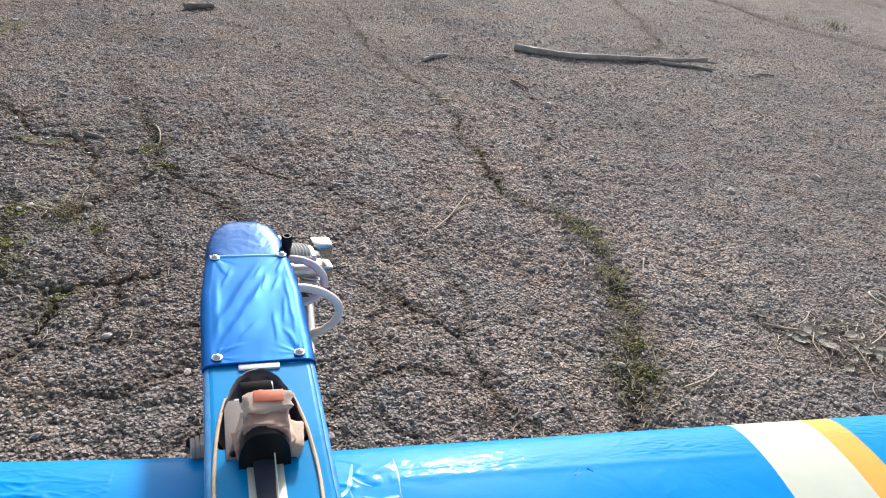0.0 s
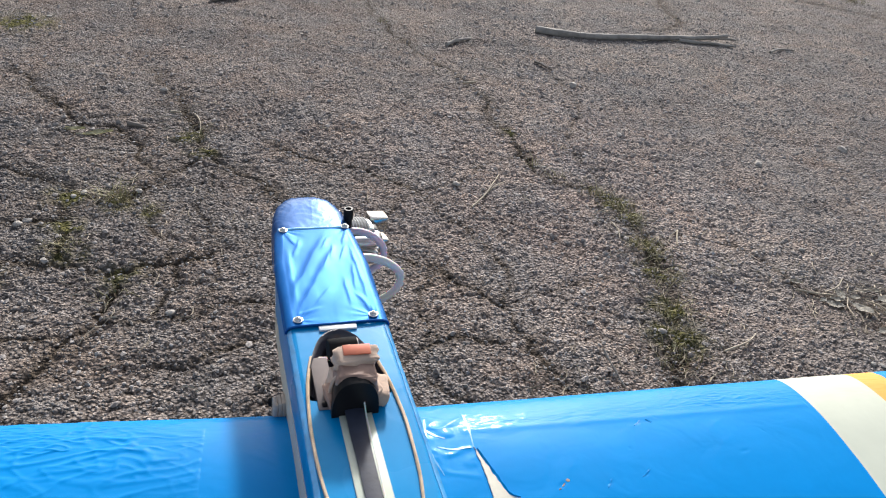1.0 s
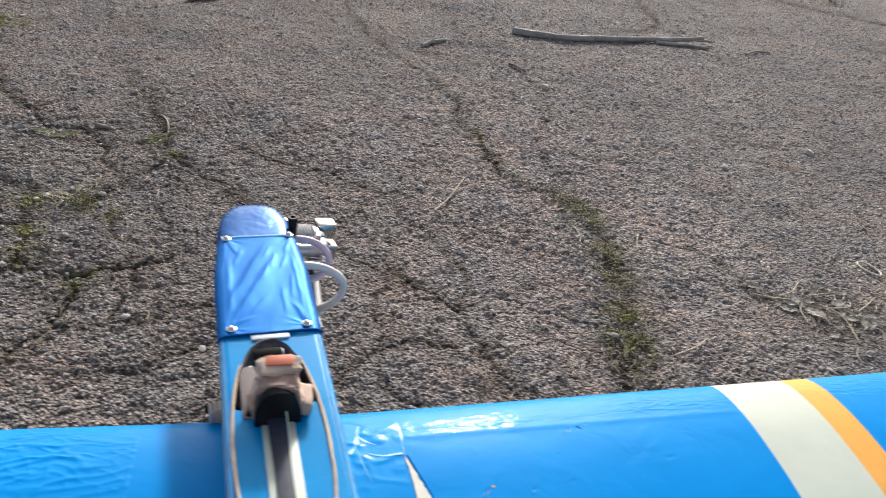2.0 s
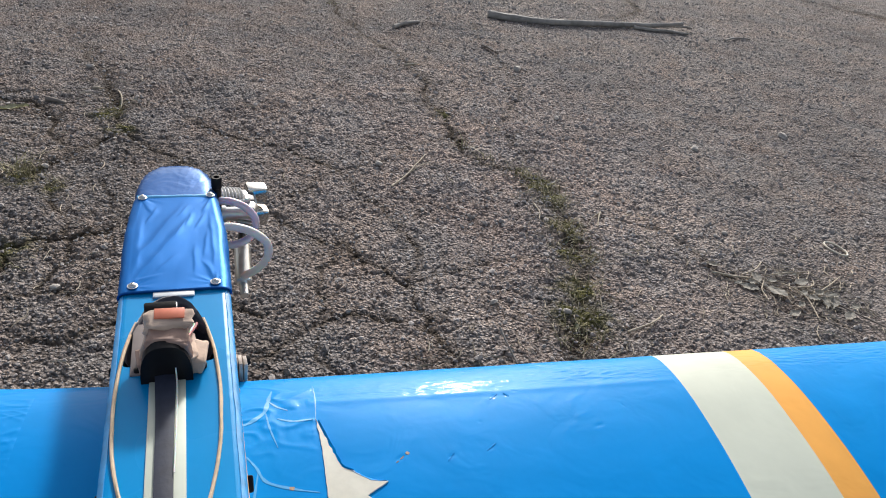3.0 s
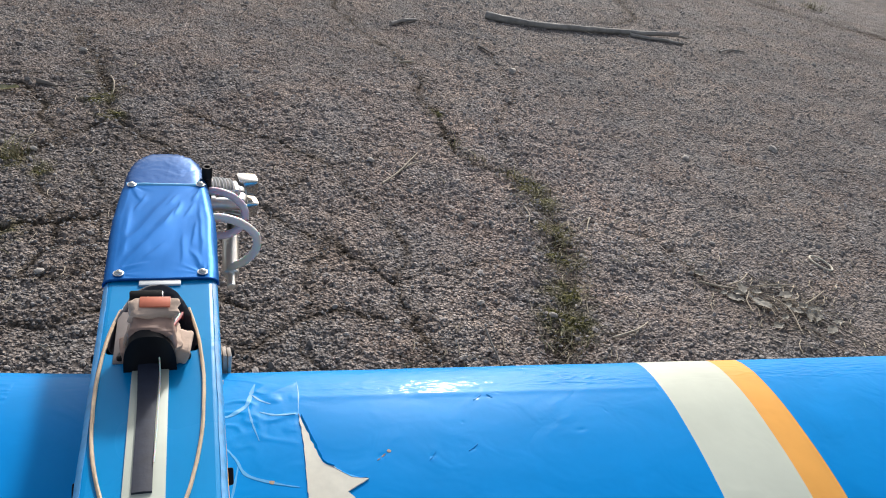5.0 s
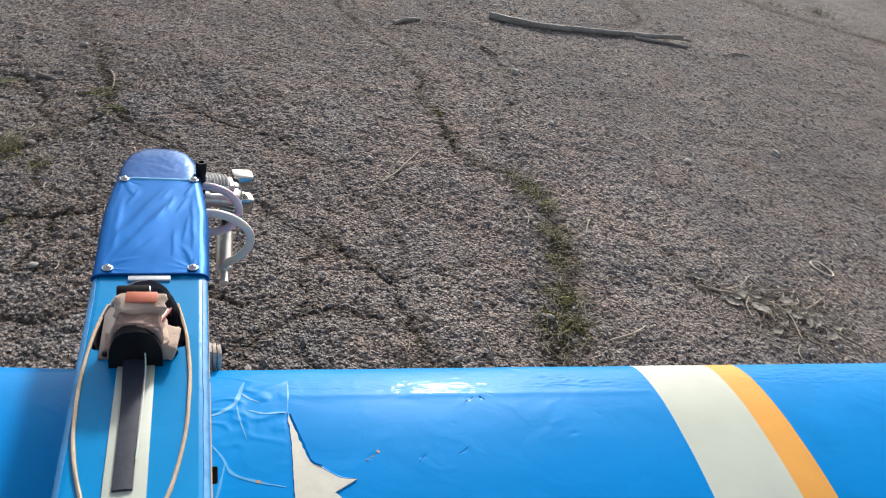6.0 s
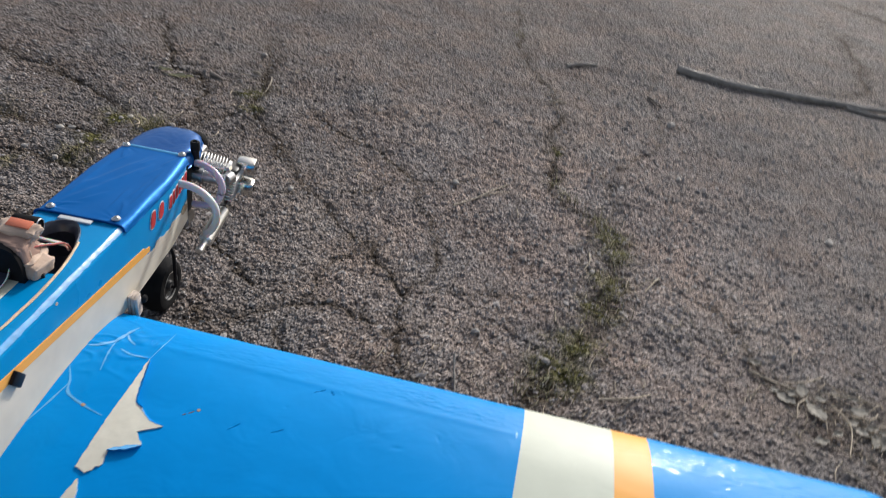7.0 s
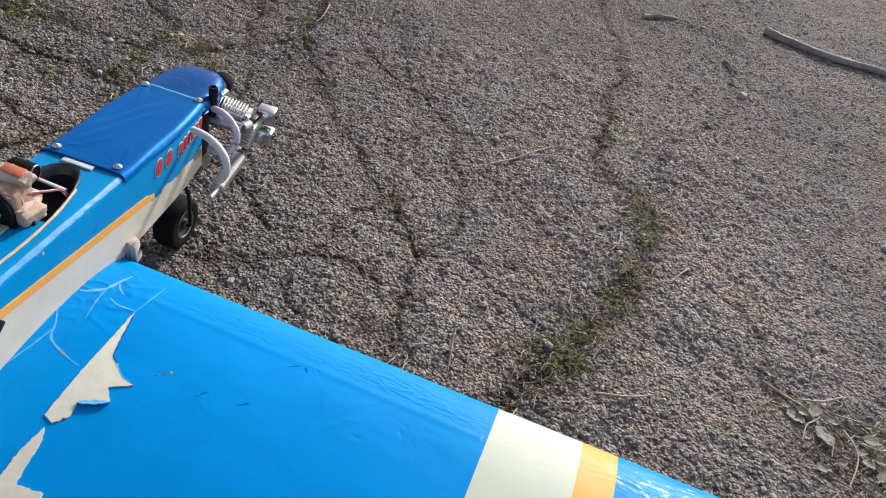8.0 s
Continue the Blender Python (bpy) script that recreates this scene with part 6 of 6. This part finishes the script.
    rod(bm, (0.0670, 0.1720, 0.1770), (0.0700, 0.1840, 0.1770), 0.0070, 0.0072, 20, 0.001)
    rod(bm, (0.0400, 0.1695, 0.1785), (0.0440, 0.1697, 0.1783), 0.0084, seg=24)
    part("intake_pipe", bm, ALUMINIUM, engine, "smooth metal intake pipe")
    bm = bmesh.new()
    tube(bm, smooth_path([(0.066, 0.198, 0.160), (0.064, 0.200, 0.150), (0.0615, 0.2000, 0.140), (0.0602, 0.194, 0.1335), (0.0598, 0.186, 0.1310)], 6), 0.0036, 14)
    lathe(bm, Matrix.Translation((0.0600, 0.188, 0.1314)) @ pose(0, 0, 0, 90, 0, 0), [(0, 0), (0.0068, 0), (0.0068, 0.004), (0.0058, 0.005), (0, 0.005)], 6)
    part("exhaust_pipe", bm, BLACKENED, engine, "bent exhaust pipe with nut")
    bm = bmesh.new()
    rod(bm, (0.0600, 0.1845, 0.1305), (0.0588, 0.1330, 0.1172), 0.0082, 0.0082, 28, 0.0015)
    rod(bm, (0.0588, 0.135, 0.1176), (0.0586, 0.1165, 0.1145), 0.0044, 0.0042, 18, 0.0005)
    part("muffler", bm, SATIN, engine, "satin metal tubular muffler")
    for name, pts, r, material, label in (
            ("fuel_tube", [(0.0385, 0.1170, 0.1945), (0.050, 0.1165, 0.1945), (0.066, 0.1140, 0.1900), (0.0790, 0.1110, 0.1790), (0.0800, 0.1130, 0.1620), (0.0720, 0.1210, 0.1440), (0.0620, 0.1310, 0.1300), (0.0588, 0.136, 0.1235)], 0.0040, TUBE_WHITE, "milky white silicone tube"),
            ("fuel_tube", [(0.0380, 0.1620, 0.1975), (0.050, 0.1600, 0.1970), (0.063, 0.1560, 0.1920), (0.0715, 0.1520, 0.1810), (0.0690, 0.1490, 0.1660), (0.0560, 0.1500, 0.1550), (0.0385, 0.1520, 0.1515)], 0.0038, TUBE_LILAC, "lilac silicone tube")):
        bm = bmesh.new()
        tube(bm, smooth_path(pts, 8), r, 14)
        part(name, bm, material, plane, label)


build_engine()

build_litter()
build_straw()
build_grass()
build_gravel()
